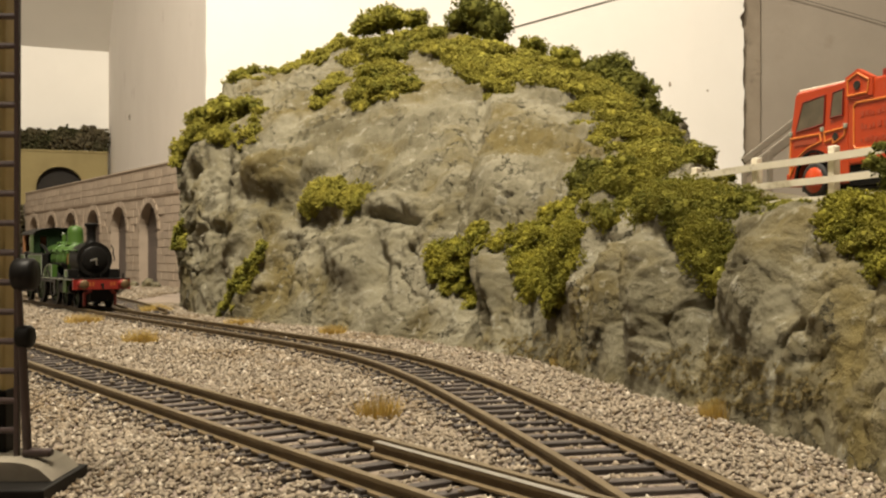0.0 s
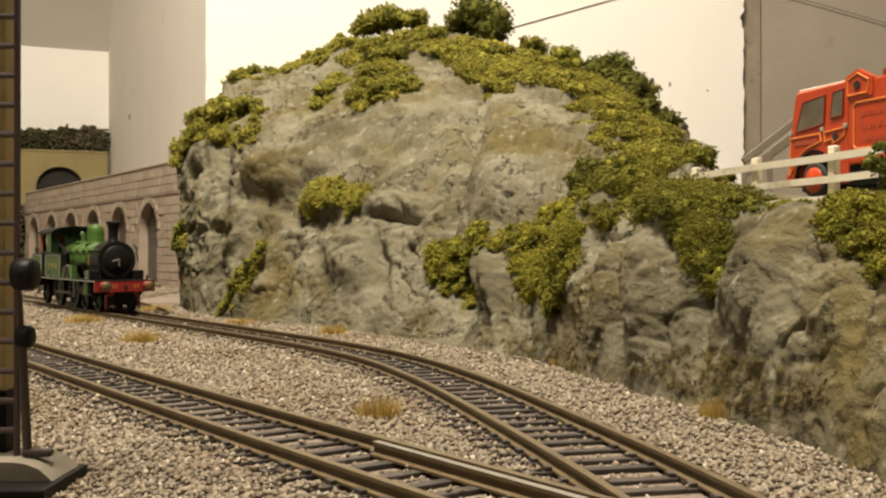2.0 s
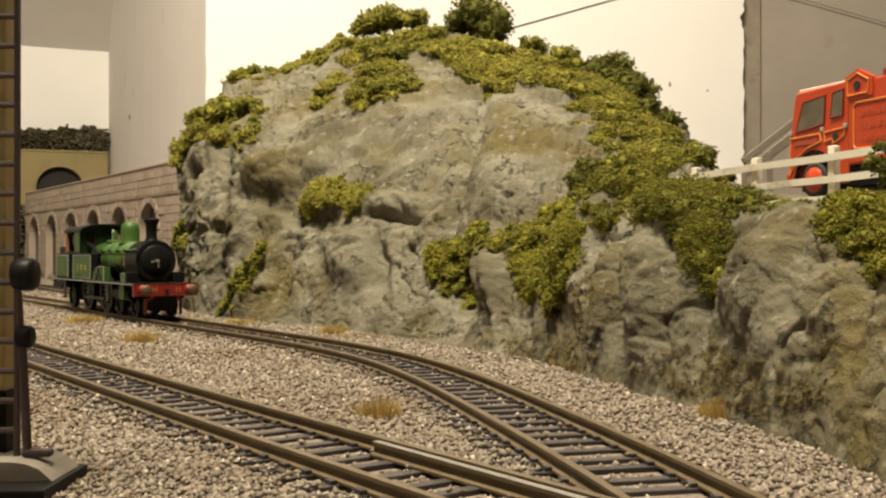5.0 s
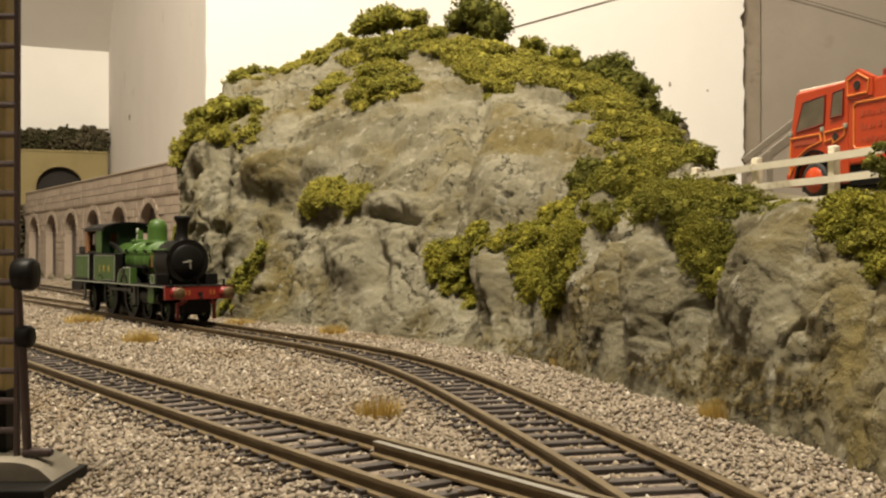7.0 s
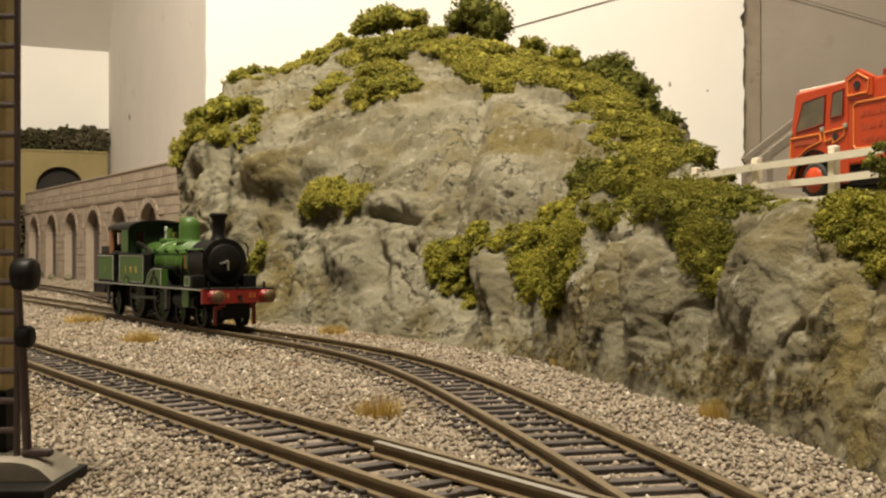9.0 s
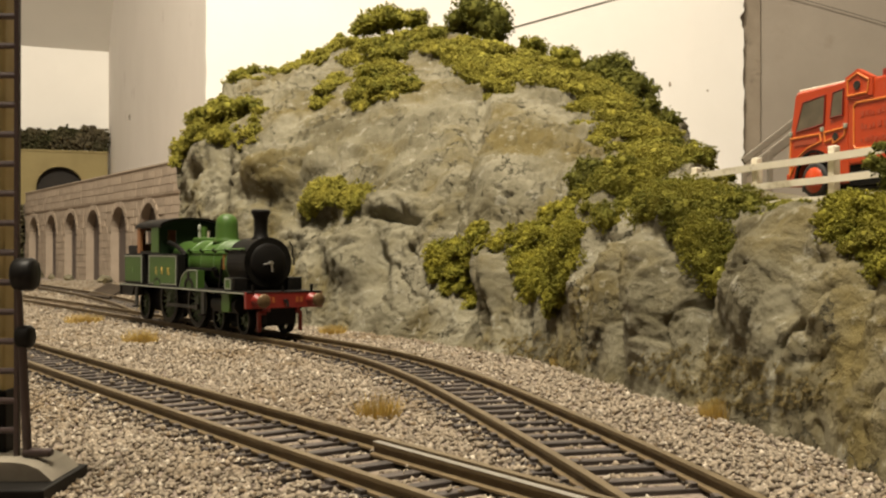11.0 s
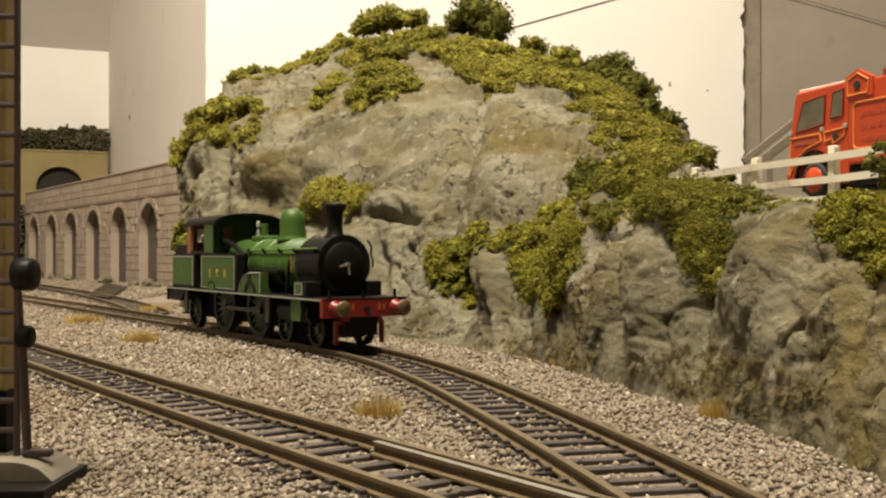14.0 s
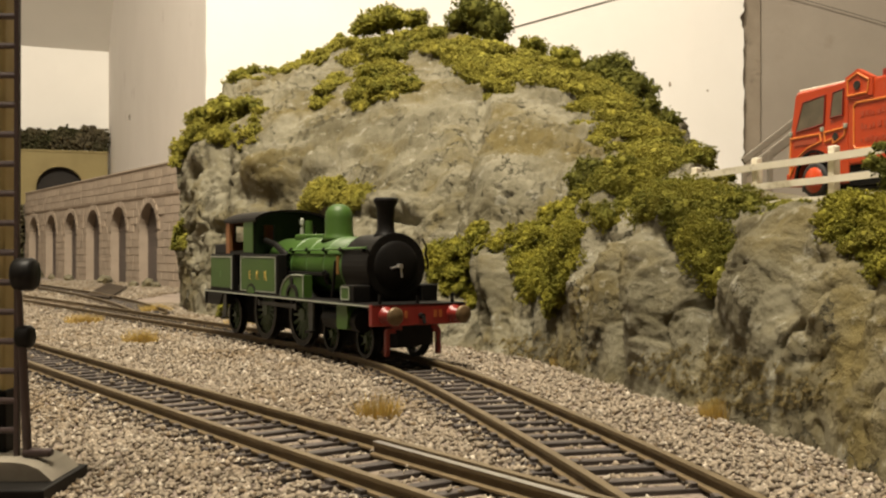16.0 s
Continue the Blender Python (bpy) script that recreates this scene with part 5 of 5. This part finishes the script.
        prism(bm, [(-14.4, 43.2), (14.4, 43.2)] + [(14.4 * math.cos(a), 45 + 3.2 * math.sin(a)) for a in np.linspace(0, math.pi, 12)], x0, x1, swap)
        part("cab_plate", bm, m, L, "dark green cab plate" if m == M_CABFRONT else "brown cab plate")
        for y in (-8.6, 8.6):
            bm = B()
            for ya, yb, za, zb in ((y - 2.6, y + 2.6, 36.4, 36.9), (y - 2.6, y + 2.6, 42.9, 43.4), (y - 2.6, y - 2.1, 36.9, 42.9), (y + 2.1, y + 2.6, 36.9, 42.9)):
                box(bm, x0 - 0.25, x1 + 0.25, ya, yb, za, zb)
            part("window_frame", bm, M_CABFRONT, L, "dark look-out window frame")
    bm = B()
    n = 14
    sec = [(15.3 * math.cos(a), 44.6 + 4.3 * math.sin(a)) for a in np.linspace(0, math.pi, n)] + [(14.7 * math.cos(a), 43.9 + 4.2 * math.sin(a)) for a in np.linspace(math.pi, 0, n)]
    prism(bm, sec, -129.5, -95.6, Matrix(((0, 1, 0, 0), (1, 0, 0, 0), (0, 0, 1, 0), (0, 0, 0, 1))))
    part("cab_roof", bm, M_BLACK, L)
    # boiler, firebox, smokebox
    rotx = pose(0, 0, 0, 0, 90, 0)
    part("boiler", lathe(B(), [(9.5, -98), (9.5, -33)], Matrix.Translation((0, 0, 28.4)) @ rotx, 40), M_GREEN, L, "", True)
    part("firebox", box(B(), -98, -76, -9.4, 9.4, 17.4, 30, 0.4), M_BLACK, L)
    for x in (-75, -61.5, -47.5, -35):
        part("boiler_band", lathe(B(), [(9.7, x - 0.45), (9.7, x + 0.45)], Matrix.Translation((0, 0, 28.4)) @ rotx, 40), M_BAND, L, "light green boiler band", True)
    part("smokebox", lathe(B(), [(10.1, -33), (10.1, -16.2), (9.7, -15.4)], Matrix.Translation((0, 0, 28.4)) @ rotx, 40), M_BLACK, L)
    part("smokebox_saddle", prism(B(), [(-9.8, 17.4), (9.8, 17.4), (8.6, 21), (9.4, 26), (-9.4, 26), (-8.6, 21)], -32.5, -15.9, Matrix(((0, 1, 0, 0), (1, 0, 0, 0), (0, 0, 1, 0), (0, 0, 0, 1)))), M_BLACK, L)
    door = part("smokebox_door", lathe(B(), [(8.6, -15.5), (8.4, -15.0), (6.5, -14.2), (3.5, -13.7), (0.3, -13.5)], Matrix.Translation((0, 0, 28.4)) @ rotx, 36), M_BLACK, L, "", True)
    bm = B()
    cyl(bm, (-13.8, 0, 28.4), (-11.6, 0, 28.4), 0.75, seg=10)
    cyl(bm, (-12.6, 0, 28.4), (-12.2, -3.4, 27.7), 0.38, seg=8)
    cyl(bm, (-12.2, 0, 28.4), (-11.8, 0.3, 24.9), 0.38, seg=8)
    part("door_handle", bm, M_STEEL, door, "bright steel door handle")
    bm = B()
    for (ya, za), (yb, zb) in zip([(9.6, 37), (11.2, 34.6), (10.9, 31.6), (11.8, 29.8)], [(11.2, 34.6), (10.9, 31.6), (11.8, 29.8), (11.6, 27.4)]):
        cyl(bm, (-15.4, ya, za), (-15.4, yb, zb), 0.38, seg=8)
    part("smokebox_pipe", bm, M_BLACK, L)
    part("smokebox_ring", lathe(B(), [(9.9, -15.6), (10.4, -15.6), (10.4, -14.9), (9.9, -14.8)], Matrix.Translation((0, 0, 28.4)) @ rotx, 40), M_BLACK, L)
    part("door_rail", cyl(B(), (-14.2, -9.3, 31.5), (-14.2, -10.8, 33.6), 0.35, seg=8), M_BLACK, door)
    # chimney, dome, safety valve, whistle
    part("chimney", lathe(B(), [(4.6, 36.6), (3.6, 38.4), (2.9, 39.4), (2.7, 41.5), (2.9, 46.6), (3.5, 48.0), (3.95, 48.7), (3.95, 49.6), (3.3, 50.0), (2.3, 49.9)], Matrix.Translation((-21.8, 0, 0)), 28), M_BLACK, L, "", True)
    part("dome", lathe(B(), [(6.2, 36.6), (5.3, 38.0), (4.9, 39.4), (4.85, 44.4), (4.5, 46.6), (3.5, 48.3), (1.8, 49.2), (0.2, 49.4)], Matrix.Translation((-55.6, 0, 0)), 28), M_GREEN, L, "", True)
    part("safety_valve_base", box(B(), -85, -75, -4.0, 4.0, 36.6, 39.3, 0.8), M_GREEN, L)
    part("safety_valve", cyl(B(), (-81, 0, 39), (-81, 0, 44.3), 1.5, 1.3, 14), M_GREEN, L)
    part("whistle", lathe(B(), [(0.9, 37), (0.7, 41), (0.5, 43), (0.9, 43.2), (0.8, 45), (0.2, 45.6)], Matrix.Translation((-92, 2.2, 0)), 12), M_LINE, L)
    part("clack_valve", cyl(B(), (-37, -9.2, 25.5), (-37, -9.2, 31.5), 0.7, seg=10), M_BRASS, L, "copper clack valve")
    part("pipe", cyl(B(), (-38.2, -9.6, 30), (-40.5, -9.8, 18), 0.6, seg=8), M_BLACK, L)
    for y in (-10.2, 10.2):
        bm = cyl(B(), (-97.5, y, 37.2), (-88, y, 35.6), 1.1, seg=10)
        cyl(bm, (-88, y, 35.6), (-76, y * 1.03, 31.2), 1.1, seg=10)
        part("tank_pipe", bm, M_BLACK, L)
    part("boiler_valve", cyl(B(), (-45.5, -8.6, 22), (-45.5, -10.4, 26.5), 1.0, seg=8), M_BLACK, L)
    # buffer beam and coupling
    beam = part("buffer_beam", box(B(), -2, 0, -16.4, 16.4, 11.0, 17.4, 0.25), M_RED, L)
    for y in (7.0, 5.2, -5.0, -6.8):
        part("number_bar", box(B(), 0, 0.16, y - 0.5, y + 0.5, 13.2, 15.4), M_BEAMBAR, beam, "faint gold bar")
    bm = cyl(B(), (0, 0, 13.8), (1.8, 0, 13.8), 0.8, seg=10)
    cyl(bm, (1.8, 0, 13.8), (2.6, 0, 11.6), 0.55, seg=8)
    part("coupling_hook", bm, M_BLACK, beam)
    part("lamp_iron", box(B(), -2.2, -1.4, -0.4, 0.4, 17, 19.6), M_BLACK, L)
    part("bogie_frame", box(B(), -48, -10, -5.2, 5.2, 3.4, 7.5, 0.4), M_BLACK, L)
    # wheels on their axles
    for x, r, sp in ((-16.8, 6.0, 10), (-41, 6.0, 10), (-64.6, 11.1, 18), (-98.6, 11.1, 18), (-131, 7.4, 12)):
        for y in (-8.9, 8.9):
            loco_wheel(L, x, y, r, sp)
        part("axle", cyl(B(), (x, -8, r), (x, 8, r), 0.9, seg=10), M_TYRE, L)
    rods = []
    for side in (-1, 1):
        bm = box(B(), -34, 0, -0.4, 0.4, -0.75, 0.75, 0.1)
        for x in (-34, 0):
            cyl(bm, (x, -0.6, 0), (x, 0.6, 0), 1.3, seg=12)
        r = part("coupling_rod", bm, M_GREY, L, "grey coupling rod")
        r.location = (-64.6 * MM, 10.9 * side * MM, 11.1 * MM)
        rods.append((r, side))
    return L, rods


loco, RODS = build_loco()

# ---- turnout details and sleepers ----
rail(TRACK_B, GAUGE - 2.7, track_near, 930, 982, "bright worn check rail", M_STEEL)
sleepers(TRACK_A, track_main, 700, 1400)
sleepers(TRACK_B, track_near, 420, 1400)
sleepers(TRACK_C, track_far, 700, 1500)
bm = B()
f = bm.faces.new([bm.verts.new((x, y, GROUND - 1)) for x, y in ((-246, 739), (-304, 964), (-361, 1078), (-277, 775))])
r = bmesh.ops.extrude_face_region(bm, geom=[f])
bmesh.ops.translate(bm, vec=(0, 0, 3.4), verts=[v for v in r["geom"] if isinstance(v, bmesh.types.BMVert)])
bmesh.ops.recalc_face_normals(bm, faces=bm.faces)
tagged(part("turnout_board", bm, M_DARKBASE), "dark brown turnout board between the far tracks", "turnout board")

# ---- motion ----
RUN = [(0, 760.2), (1, 782.3), (2, 803.7), (3, 824.7), (4, 845.6), (5, 866.4), (6, 887.4), (7, 908.5), (8, 929.8), (9, 951.3), (10, 973.0), (11, 994.6), (12, 1016.2), (13, 1037.6), (14, 1058.8), (15, 1079.7), (16, 1100.5)]


def along(s):
    i = int(s)
    return TRACK_A[i] + (TRACK_A[i + 1] - TRACK_A[i]) * (s - i)


def travelled(t):
    return float(np.interp(t, [q[0] for q in RUN], [q[1] for q in RUN]))


def motions():
    rows = []
    for k in range(33):
        t = k * 0.5
        s = travelled(t)
        f, r = along(s - 22), along(s - 122)
        d = (f - r) / np.hypot(*(f - r))
        o = f + d * 22
        rows.append((t, at(o[0], o[1], 0, math.degrees(math.atan2(d[1], d[0])))))
    walk(loco, rows)
    steps = [k * 0.25 for k in range(65)]
    for w, x, y, r in WHEELS:
        walk(w, [(t, at(x, y, r, 0, 0, math.degrees((travelled(t) - RUN[0][1]) / r))) for t in steps])
    for rod, side in RODS:
        out = []
        for t in steps:
            a = (travelled(t) - RUN[0][1]) / 11.1 + (0 if side < 0 else math.pi / 2)
            out.append((t, at(-64.6 + 3.6 * math.sin(a), 10.9 * side, 11.1 + 3.6 * math.cos(a))))
        walk(rod, out)


motions()
